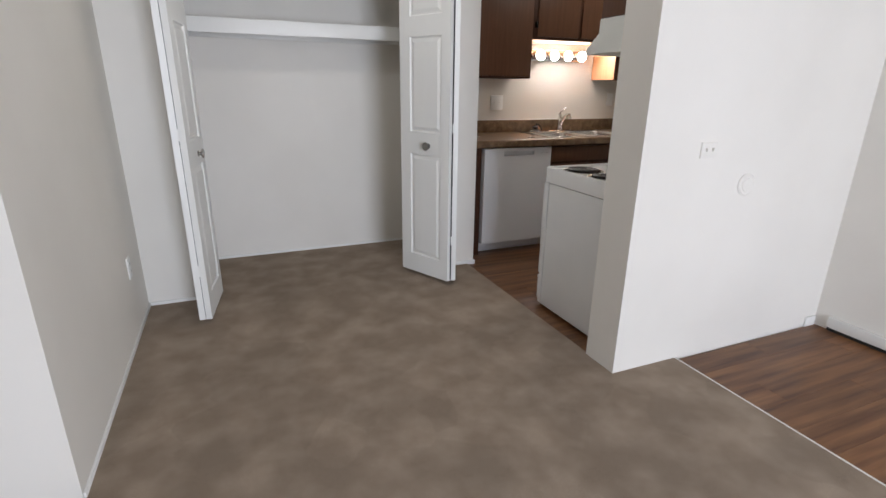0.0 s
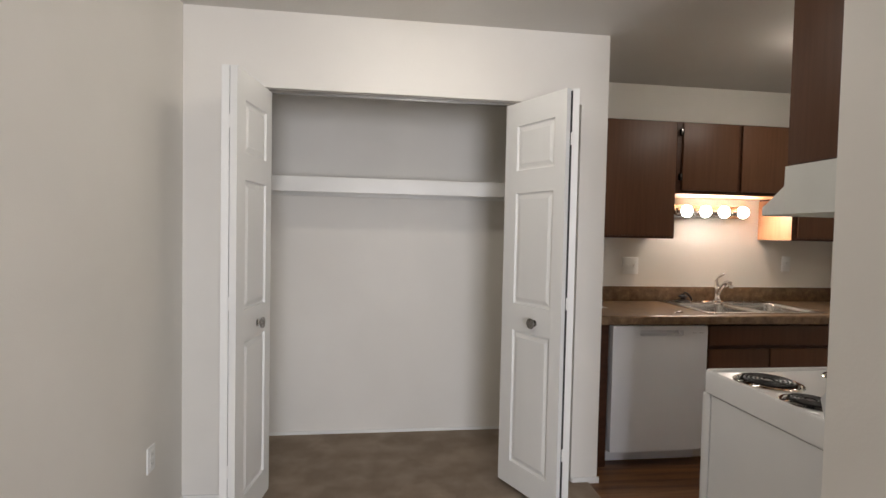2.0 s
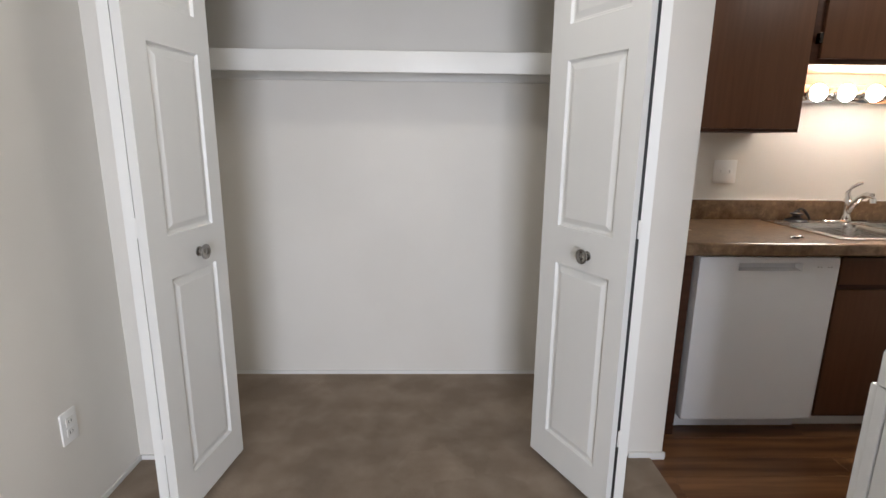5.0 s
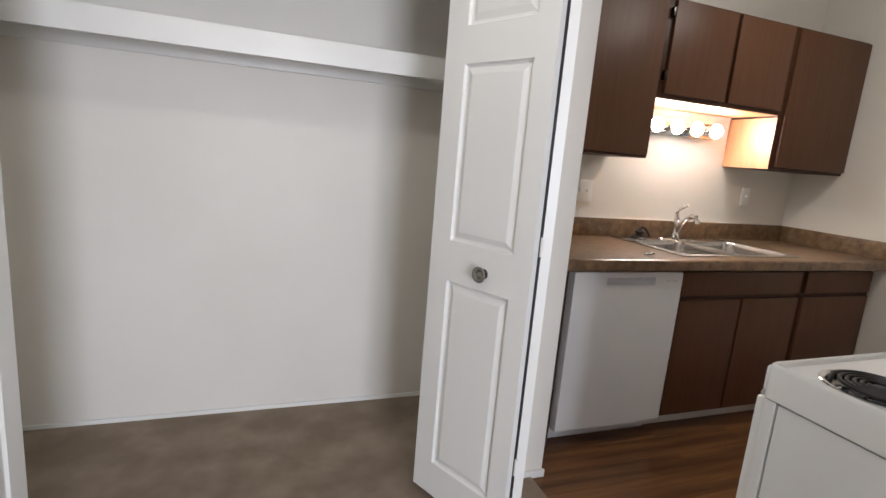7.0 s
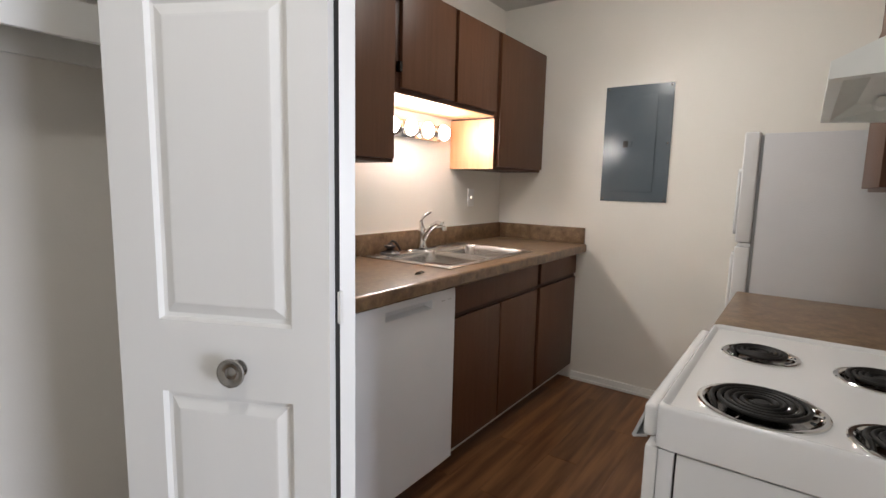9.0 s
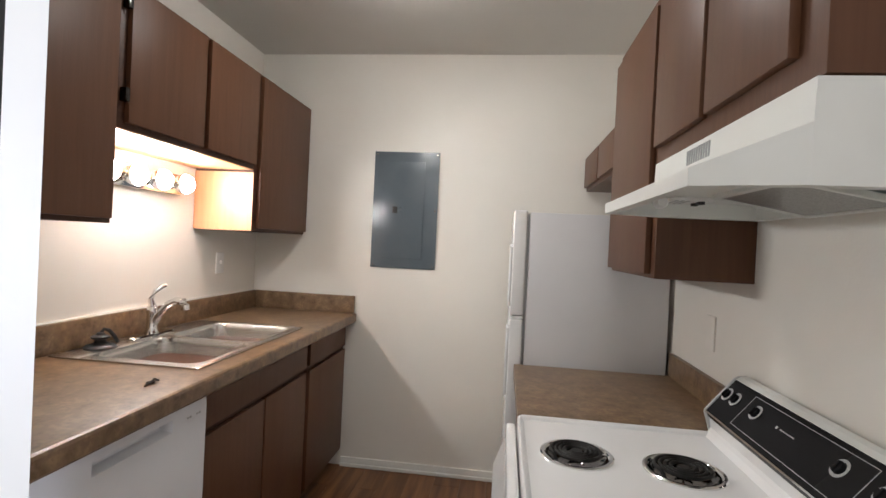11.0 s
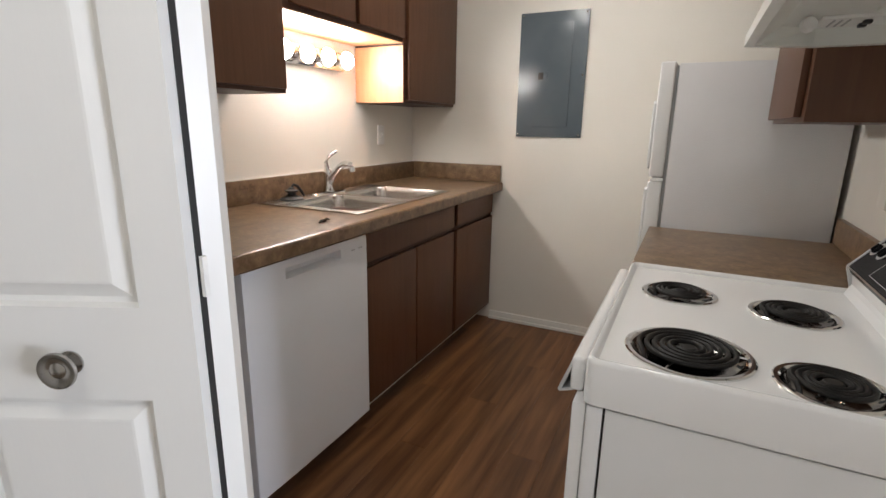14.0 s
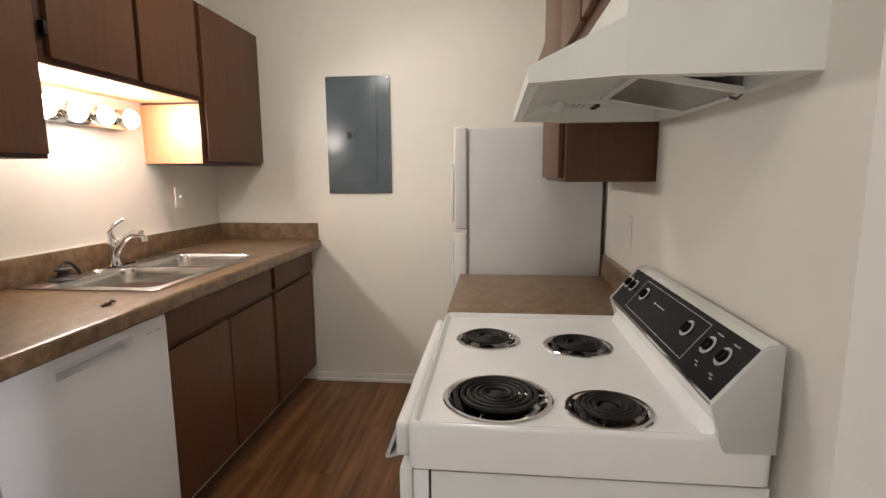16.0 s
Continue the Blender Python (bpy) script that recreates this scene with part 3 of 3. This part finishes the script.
def wall_plate(label, w, h, m, toggles, slots=(), mat=PLATE):
    """A plate on a wall, its face towards local +z."""
    t = empty("wall_plate")
    bm = bmesh.new()
    add_box(bm, -w / 2, -h / 2, -0.004, w / 2, h / 2, 0.006, 0.003)
    parts = [finish(bm, "plate", mat, t, smooth=True)]
    for x in toggles:
        bm = bmesh.new()
        add_box(bm, x - 0.005, -0.004, 0.006, x + 0.005, 0.012, 0.017, 0.002)
        finish(bm, "toggle", mat, t)
    for z in slots:
        bm = bmesh.new()
        add_box(bm, -0.017, z - 0.014, 0.005, 0.017, z + 0.014, 0.0085, 0.002)
        finish(bm, "socket", TRIM, t)
        bm = bmesh.new()
        for x in (-0.007, 0.005):
            add_box(bm, x, z - 0.005, 0.0075, x + 0.002, z + 0.005, 0.0088)
        finish(bm, "slots", RUBBER_AND_SHADE, t)
    t.matrix_world = m
    return tagged(t, label, "wall plate", group="wall plates")


def facing(x, y, z, nx, ny):
    """Local z along the wall's normal, local y up."""
    nrm = Vector((nx, ny, 0))
    up = Vector((0, 0, 1))
    rx = up.cross(nrm)
    return Matrix(((rx.x, up.x, nrm.x, x), (rx.y, up.y, nrm.y, y), (rx.z, up.z, nrm.z, z), (0, 0, 0, 1)))


wall_plate("white double light switch plate on the kitchen wall", 0.125, 0.125, facing(2.37, YS, 1.20, 0, -1), (-0.024, 0.024))
wall_plate("white single switch plate on the kitchen wall", 0.072, 0.115, facing(3.64, YS, 1.228, 0, -1), (0,))
wall_plate("white power outlet low on the wall", 0.072, 0.115, facing(XL, 2.97, 0.385, 1, 0), (), (0.02, -0.02))
wall_plate("off-white blank outlet plate on the wall", 0.072, 0.118, facing(2.885, YW, 1.13, 0, 1), (), mat=WALL)


wall_plate("white blank cover plate on the dining wall", 0.10, 0.07, facing(2.108, YO, 1.075, 0, -1), (-0.02, 0.02), (), WALL)
vent = lathe("round_cover", WALL, [(0.055, 0), (0.056, 0.004), (0.046, 0.010), (0.034, 0.006), (0.030, 0.010), (0, 0.012)], facing(2.40, YO, 0.90, 0, -1), 32)
tagged(vent, "white round wall cover on the dining wall", "wall cover")


def breaker_panel():
    y0, y1, z0, z1 = 2.962, 3.360, 1.232, 1.937
    t = empty("breaker_panel", XE, (y0 + y1) / 2, (z0 + z1) / 2)
    adopt(t, box("cover", PANEL, XE - 0.012, y0, z0, XE, y1, z1, 0.002))
    adopt(t, box("door", PANEL, XE - 0.018, y0 + 0.085, z0 + 0.06, XE - 0.0125, y1 - 0.055, z1 - 0.06, 0.003))
    adopt(t, box("latch", RUBBER_AND_SHADE, XE - 0.022, 3.205, 1.565, XE - 0.0182, 3.235, 1.605, 0.002))
    adopt(t, box("pull", PANEL, XE - 0.026, 3.18, 1.572, XE - 0.0182, 3.2, 1.60, 0.003))
    bm = bmesh.new()
    for y in (y0 + 0.015, y1 - 0.015):
        for z in (z0 + 0.015, (z0 + z1) / 2, z1 - 0.015):
            if z0 + 0.1 < z < z1 - 0.1 and y > 3.2:
                continue
            add_lathe(bm, [(0.006, 0), (0.005, 0.002), (0, 0.003)], 10, Matrix.Translation((XE - 0.012, y, z)) @ Matrix.Rotation(radians(-90), 4, "Y"))
    adopt(t, tagged(finish(bm, "screws", NICKEL), kind="stuff"))
    tagged(t, "dark grey steel breaker panel cover on the wall", "breaker panel")


breaker_panel()


# ---- kitchen, stove side ----
SX0, SX1, SYF, ST = 1.836, 2.590, 2.488, 0.886


def burner(t, x, y, r, turns):
    """A coil over a deep bright bowl; r is the bowl's rim."""
    m = Matrix.Translation((x, y, ST))
    adopt(t, tagged(lathe("trim_ring", CHROME, [(r, -0.0070), (r, -0.0035), (r - 0.003, -0.0015), (r - 0.010, -0.0020), (r - 0.014, -0.0055)], m, 48), "chrome trim ring"))
    adopt(t, tagged(lathe("drip_pan", BOWL, [(r - 0.0125, -0.0045), (r - 0.016, -0.010), (r - 0.022, -0.018), (r - 0.034, -0.025), (r * 0.45, -0.028), (0.020, -0.029), (0.018, -0.032), (0, -0.032)], m, 44), "dark glossy drip bowl"))
    pts, rc = [], r - 0.026
    n = int(turns * 28)
    for i in range(n + 1):
        a = 2 * math.pi * turns * i / n
        rad = 0.020 + (rc - 0.020) * i / n
        pts.append((x + rad * math.cos(a + 2.0), y + rad * math.sin(a + 2.0), ST + 0.003))
    pts += [(x + rc * math.cos(2.0 + 0.12), y + rc * math.sin(2.0 + 0.12), ST - 0.004), (x + (rc + 0.004) * math.cos(2.25), y + (rc + 0.004) * math.sin(2.25), ST - 0.014)]
    adopt(t, tagged(tube("coil", COIL, pts, 0.0050, 8), "black spiral heating coil"))
    bm = bmesh.new()
    for k in range(3):
        a = radians(120 * k + 40)
        add_tube(bm, [(x + 0.012 * math.cos(a), y + 0.012 * math.sin(a), ST - 0.0045), (x + rc * math.cos(a), y + rc * math.sin(a), ST - 0.0045), (x + (r - 0.013) * math.cos(a), y + (r - 0.013) * math.sin(a), ST - 0.006)], 0.0025, 6)
    adopt(t, finish(bm, "support", CHROME))
    adopt(t, lathe("hub", COIL, [(0.016, -0.006), (0.016, 0.003), (0.013, 0.0055), (0, 0.006)], m, 20))


BURNERS = ((1.978, 2.321, 0.115, 5), (1.942, 2.102, 0.087, 4), (2.350, 2.346, 0.090, 4), (2.314, 2.102, 0.093, 4))


def stove():
    t = empty("electric_range", (SX0 + SX1) / 2, 2.15, 0)
    adopt(t, box("body", SIDE, SX0 + 0.006, 1.845, 0.02, SX1 - 0.006, 2.4455, 0.7945, 0.003))
    adopt(t, box("shadow_gap", RUBBER_AND_SHADE, SX0 + 0.014, 1.86, 0.05, SX1 - 0.014, 2.470, 0.7985))
    adopt(t, box("side_frame", SIDE, SX0 + 0.004, 2.4500, 0.02, SX1 - 0.004, 2.479, 0.7965, 0.003))
    for y in (1.90, 2.40):
        for x in (SX0 + 0.06, SX1 - 0.06):
            adopt(t, lathe("foot", RUBBER_AND_SHADE, [(0.018, 0), (0.018, 0.022), (0, 0.022)], Matrix.Translation((x, y, 0)), 12))
    # cooktop: a deep skirt, a raised rim and a sunk top with round holes for the bowls
    bm = bmesh.new()
    rim = [(0.003, 0.798), (0, 0.801), (0, 0.880), (0.002, 0.887), (0.006, 0.891), (0.010, 0.890), (0.014, 0.886), (0.019, ST - 0.0070)]
    last = None
    for ins, z in rim:
        ring = [bm.verts.new((px, py, z)) for px, py in rounded(SX0 + ins, 1.845 + ins * 0.2, SX1 - ins, SYF - ins, max(0.018 - ins * 0.2, 0.006), 4)]
        if last:
            for k in range(len(ring)):
                j = (k + 1) % len(ring)
                bm.faces.new((last[k], last[j], ring[j], ring[k]))
        last = ring
    edges = [bm.edges.get((last[k], last[(k + 1) % len(last)])) for k in range(len(last))]
    for x, y, r, _ in BURNERS:
        hole = [bm.verts.new((x + (r - 0.004) * math.cos(2 * math.pi * k / 40), y + (r - 0.004) * math.sin(2 * math.pi * k / 40), ST - 0.0070)) for k in range(40)]
        edges += [bm.edges.new((hole[k], hole[(k + 1) % 40])) for k in range(40)]
    bmesh.ops.triangle_fill(bm, use_beauty=True, edges=edges)
    adopt(t, finish(bm, "cooktop", WHITE, smooth=True))
    # backguard: a riser that leans out, a dark lip and a sloping control panel
    bm = bmesh.new()
    add_prism(bm, [(1.850, ST - 0.01), (1.958, ST - 0.01), (1.944, 0.893), (1.939, 0.904), (1.943, 0.931), (1.930, 0.934), (1.850, 0.934)], SX0 + 0.010, SX1 - 0.004)
    adopt(t, finish(bm, "riser", WHITE))
    outer = [(1.846, 0.862), (1.930, 0.862), (1.936, 0.872), (1.957, 0.944), (1.956, 0.952), (1.879, 1.047), (1.868, 1.054), (1.846, 1.056)]
    for x0, x1 in ((SX0 - 0.003, SX0 + 0.010), (SX1 - 0.006, SX1 + 0.005)):
        adopt(t, prism("end_cap", CAPGREY, outer, x0, x1, bevel=0.003))
    adopt(t, prism("control_panel", BLACK, [(1.870, 0.9525), (1.9528, 0.9525), (1.8775, 1.0450), (1.870, 1.0450)], SX0 + 0.012, SX1 - 0.008))
    adopt(t, prism("top_trim", HOODM, [(1.846, 0.96), (1.8695, 0.96), (1.8695, 1.0455), (1.8785, 1.0455), (1.866, 1.0535), (1.846, 1.0555)], SX0 + 0.011, SX1 - 0.007))
    adopt(t, prism("chrome_strip", CHROME, [(1.93, 0.9475), (1.9555, 0.9475), (1.9545, 0.9520), (1.93, 0.9520)], SX0 + 0.011, SX1 - 0.007))
    adopt(t, prism("black_strip", BLACK, [(1.93, 0.9345), (1.9475, 0.9345), (1.9530, 0.9470), (1.93, 0.9470)], SX0 + 0.011, SX1 - 0.007))
    # knobs stand square on the sloping panel
    up = Vector((0, -0.0753, 0.0925)).normalized()
    nrm = Vector((0, 0.0925, 0.0753)).normalized()
    mid = Vector((0, 1.9152, 0.9987))
    q = Matrix(((-1, 0, 0), (0, up.y, up.z), (0, nrm.y, nrm.z))).transposed().to_4x4()
    for x in (1.915, 1.980, 2.089, 2.402, 2.512, 2.560):
        m = Matrix.Translation(mid + Vector((x, 0, 0)) + up * 0.011) @ q
        adopt(t, lathe("dial_ring", PRINT, [(0.0205, 0.0004), (0.0205, 0.0012), (0.0145, 0.0014), (0.0143, 0.0006)], m, 28))
        adopt(t, tagged(lathe("knob", BLACK, [(0.0140, 0.0004), (0.0132, 0.007), (0.011, 0.009), (0, 0.0092)], m, 24), "black control knob"))
        bm = bmesh.new()
        add_box(bm, -0.0022, -0.011, 0.0088, 0.0022, 0.011, 0.0125, 0.001)
        bmesh.ops.transform(bm, matrix=m, verts=bm.verts)
        adopt(t, finish(bm, "pointer", BLACK))
    bm = bmesh.new()
    bars = [(2.235, 2.290, 0.008, 0.011), (2.300, 2.307, 0.006, 0.013), (2.020, 2.450, -0.0480, -0.0466), (2.020, 2.450, 0.0466, 0.0480), (2.020, 2.0215, -0.0466, 0.0466), (2.4485, 2.450, -0.0466, 0.0466)]
    for x in (1.905, 1.970):
        bars += [(x - 0.012, x + 0.012, 0.040, 0.0425), (x - 0.010, x + 0.004, -0.0285, -0.0265), (x - 0.016, x - 0.006, -0.035, -0.033)]
    for x0, x1, v0, v1 in bars:
        add_box(bm, -x1, v0, 0.0003, -x0, v1, 0.0009)
    bmesh.ops.transform(bm, matrix=Matrix.Translation(mid) @ q, verts=bm.verts)
    adopt(t, finish(bm, "print", PRINT))
    for b in BURNERS:
        burner(t, *b)
    adopt(t, box("oven_door", WHITE, SX0 + 0.012, 2.481, 0.21, SX1 - 0.012, 2.508, 0.792, 0.008))
    adopt(t, box("drawer", WHITE, SX0 + 0.012, 2.481, 0.04, SX1 - 0.012, 2.506, 0.198, 0.008))
    adopt(t, box("door_cap", WHITE, 1.878, 2.4925, 0.796, SX1 - 0.016, 2.520, 0.868, 0.012, seg=4))
    bm = bmesh.new()
    add_prism(bm, [(2.519, 0.842), (2.523, 0.846), (2.552, 0.768), (2.548, 0.763), (2.520, 0.772), (2.519, 0.778), (2.543, 0.770)], 1.925, 2.505)
    adopt(t, tagged(finish(bm, "handle", CAPGREY), "slanting grey pull plate"))
    adopt(t, box("drawer_grip", WHITE, 1.86, 2.506, 0.165, 2.55, 2.528, 0.19, 0.006))
    tagged(t, "white electric coil range with black control panel", "stove")


stove()


def hood():
    t = empty("range_hood", 2.2, 1.95, 1.5)
    x0, x1, z0, z1 = 1.836, 2.588, 1.498, 1.652
    yb, ym, yl = YW, 2.125, 2.275
    bm = bmesh.new()
    B = [bm.verts.new(p) for p in ((x0, yb, z0), (x0, ym, z0), (1.885, yl, z0), (2.520, yl, z0), (x1, ym, z0), (x1, yb, z0))]
    L = [bm.verts.new(p) for p in ((1.885, yl, z0 + 0.028), (2.520, yl, z0 + 0.028))]
    T = [bm.verts.new(p) for p in ((x0, yb, z1), (x0, ym, z1), (x1, ym, z1), (x1, yb, z1))]
    M = [bm.verts.new(p) for p in ((x0, ym + 0.002, z1 - 0.064), (x1, ym + 0.002, z1 - 0.064))]
    ins = [bm.verts.new(p) for p in ((x0 + 0.03, yb + 0.03, z0), (x0 + 0.03, ym, z0), (1.905, yl - 0.02, z0), (2.500, yl - 0.02, z0), (x1 - 0.03, ym, z0), (x1 - 0.03, yb + 0.03, z0))]
    up = [bm.verts.new((v.co.x, v.co.y - (0.05 if v.co.y > ym + 0.05 else 0), z0 + 0.042)) for v in ins]
    n = 6
    for k in range(n):
        j = (k + 1) % n
        bm.faces.new((B[k], B[j], ins[j], ins[k]))
        bm.faces.new((ins[k], ins[j], up[j], up[k]))
    bm.faces.new(up)
    bm.faces.new((B[0], B[1], M[0], T[1], T[0]))
    bm.faces.new((B[4], B[5], T[3], T[2], M[1]))
    bm.faces.new((B[1], B[2], L[0], M[0]))
    bm.faces.new((B[3], B[4], M[1], L[1]))
    bm.faces.new((M[0], M[1], T[2], T[1]))
    bm.faces.new((B[2], B[3], L[1], L[0]))
    bm.faces.new((L[0], L[1], M[1], M[0]))
    bm.faces.new((T[0], T[1], T[2], T[3]))
    bm.faces.new((B[5], B[0], T[0], T[3]))
    adopt(t, finish(bm, "canopy", HOODM))
    # the filter hangs from the back edge up to the canopy's roof
    tilt = Matrix.Translation((2.18, 1.955, z0 + 0.019)) @ Matrix.Rotation(math.atan2(0.036, 0.20), 4, "X")
    for name, mat, boxes in (("filter", FILTER, ((-0.145, -0.095, -0.003, 0.145, 0.095, 0.003),)),
                             ("filter_frame", HOODM, ((-0.16, -0.108, -0.006, -0.145, 0.108, 0.005), (0.145, -0.108, -0.006, 0.16, 0.108, 0.005), (-0.145, -0.108, -0.006, 0.145, -0.095, 0.005), (-0.145, 0.095, -0.006, 0.145, 0.108, 0.005)))):
        bm = bmesh.new()
        for b in boxes:
            add_box(bm, *b)
        bmesh.ops.transform(bm, matrix=tilt, verts=bm.verts)
        adopt(t, finish(bm, name, mat))
    adopt(t, tube("filter_clip", NICKEL, [(2.03, 1.862, z0 + 0.040), (2.03, 1.858, z0 - 0.004), (2.045, 1.862, z0 - 0.012), (2.06, 1.868, z0 - 0.006)], 0.003, 8))
    adopt(t, box("control_plate", PLATE, 2.40, 2.03, z0 + 0.034, 2.51, 2.14, z0 + 0.0415, 0.002))
    for x0s, x1s in ((2.425, 2.447), (2.468, 2.486)):
        adopt(t, box("switch", RUBBER_AND_SHADE, x0s, 2.045, z0 + 0.026, x1s, 2.060, z0 + 0.034, 0.002))
    bm = bmesh.new()
    for k in range(3):
        add_box(bm, 2.415, 2.085 + 0.014 * k, z0 + 0.0325, 2.495, 2.089 + 0.014 * k, z0 + 0.0342)
    adopt(t, finish(bm, "print", INK))
    adopt(t, lathe("lamp_socket", PLATE, [(0.016, 0), (0.016, 0.02), (0.012, 0.03), (0, 0.03)], Matrix.Translation((2.40, 2.165, z0 + 0.024)) @ Matrix.Rotation(radians(-90), 4, "Y"), 18))
    bm = bmesh.new()
    for k in range(10):
        x = 2.20 + 0.014 * k
        add_box(bm, x, ym + 0.0005, z1 - 0.046, x + 0.006, ym + 0.0032, z1 - 0.012)
    adopt(t, finish(bm, "vent_slots", GREY))
    tagged(t, "off-white enamel range hood under the cabinet", "range hood")


hood()
RT = 2.19
YC = 2.116
upper_cabinet(1.834, 2.61, YW, YC, 1.655, RT, 1, [(1.90, 2.225, 1.700, 2.145), (2.25, 2.59, 1.700, 2.145)], "brown stained wooden cabinet above the range hood", ("end",))
upper_cabinet(2.608, 3.195, YW, YC - 0.008, 1.318, RT, 1, [(2.650, 3.185, 1.330, 2.145)], "brown stained wooden wall cabinet beside the hood", ("end",))
upper_cabinet(3.197, XE, YW, YC - 0.020, 1.735, 1.935, 1, [(3.225, 3.60, 1.752, 1.92), (3.63, 4.01, 1.752, 1.92)], "brown stained wooden cabinet over the refrigerator", ("end",))


def right_counter():
    base_cabinet(2.60, 3.235, YW, 2.43, 1, {"drawers": [(2.62, 3.215)], "doors": [(2.62, 3.215)]}, "brown stained wood base cabinet beside the stove")
    t = empty("countertop", 2.9, 2.15, CT)
    z = 0.889
    adopt(t, box("slab", LAMINATE, 2.594, YW, z - 0.04, 3.24, 2.487, z, 0.004))
    adopt(t, box("backsplash", LAMINATE, 2.598, YW, z, 3.24, YW + 0.022, z + 0.095, 0.005))
    tagged(t, "brown granite-look laminate countertop beside the stove", "countertop")


right_counter()


def fridge():
    x0, x1 = 3.262, 3.96
    t = empty("refrigerator", (x0 + x1) / 2, 2.15, 0)
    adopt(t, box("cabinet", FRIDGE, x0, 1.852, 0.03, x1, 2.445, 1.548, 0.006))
    adopt(t, box("gasket", GREY, x0 + 0.012, 2.446, 0.10, x1 - 0.012, 2.456, 1.540))
    for nm, z0, z1 in (("freezer_door", 1.095, 1.556), ("door", 0.10, 1.078)):
        adopt(t, box(nm, WHITE, x0 - 0.004, 2.457, z0, x1 + 0.004, 2.515, z1, 0.010, seg=3))
    adopt(t, box("divider", CHROME, x0 - 0.002, 2.457, 1.0795, x1, 2.50, 1.0935))
    bm = bmesh.new()
    for z0, z1 in ((1.135, 1.40), (0.74, 1.045)):
        add_tube(bm, [(px, 2.520, pz) for px, pz in rounded(x0 + 0.006, z0, x0 + 0.05, z1, 0.018, 5)], 0.007, 8, True)
    adopt(t, finish(bm, "handle", WHITE, smooth=True))
    adopt(t, box("grille", GREY, x0 + 0.01, 2.447, 0.02, x1 - 0.01, 2.47, 0.092))
    tagged(t, "white top-freezer refrigerator with textured side", "refrigerator")


fridge()


# ---- ceiling domes ----
def dome(x, y, shade):
    t = empty("ceiling_lamp", x, y, CEIL)
    m = Matrix.Translation((x, y, CEIL)) @ Matrix.Rotation(math.pi, 4, "X")
    adopt(t, lathe("base", NICKEL, [(0.0, 0.0), (0.155, 0.0), (0.158, 0.018), (0.150, 0.026)], m, 40))
    adopt(t, lathe("shade", shade, [(0.148, 0.024), (0.144, 0.045), (0.128, 0.072), (0.098, 0.096), (0.058, 0.111), (0.012, 0.116)], m, 40))
    adopt(t, lathe("finial", NICKEL, [(0.016, 0.114), (0.015, 0.119), (0.007, 0.124), (0.010, 0.131), (0.008, 0.138), (0, 0.142)], m, 18))
    return tagged(t, "frosted glass dome ceiling lamp with nickel finial", "ceiling lamp", group="ceiling lamps")


dome(0.737, 2.545, DIMDOME)
dome(2.99, 2.97, LITDOME)


# ---- plank floors ----
def planks(name, x0, x1, y0, y1, parent):
    w, length, i = 0.152, 1.22, 0
    shapes = {}
    y = y0
    while y < y1 - 0.01:
        ye = min(y + w, y1)
        x = x0 - (0.37 * i * length) % length
        while x < x1 - 0.001:
            a, b = max(x, x0), min(x + length, x1)
            if b - a > 0.01:
                key = (round(b - a, 3), round(ye - y, 3))
                if key not in shapes:
                    bm = bmesh.new()
                    add_box(bm, 0.0002, 0.0002, -0.018, key[0] - 0.0002, key[1] - 0.0002, 0.0, 0.0008, 1)
                    ob = finish(bm, "plank", VINYL, parent)
                    shapes[key] = ob.data
                else:
                    ob = new("plank", shapes[key])
                    ob.parent = parent
                ob.location = (a, y, 0)
            x += length
        y, i = ye, i + 1


fk = structure(empty("plank_floor_kitchen"), "dark reddish-brown wood-look vinyl plank floor", "floor")
planks("k", 1.735, XE, YW, YF, fk)
planks("k", 1.79, XE, YF, 3.60, fk)
fd = structure(empty("plank_floor_dining"), "dark reddish-brown wood-look vinyl plank floor", "floor")
planks("d", 2.13, 3.25, -3.7, YO, fd)
strip = box("carpet_edge_trim", TRIM, 2.124, -3.7, 0.0, 2.134, YO, 0.0125, 0.003)
structure(strip, "thin pale edge strip between carpet and planks", "trim")
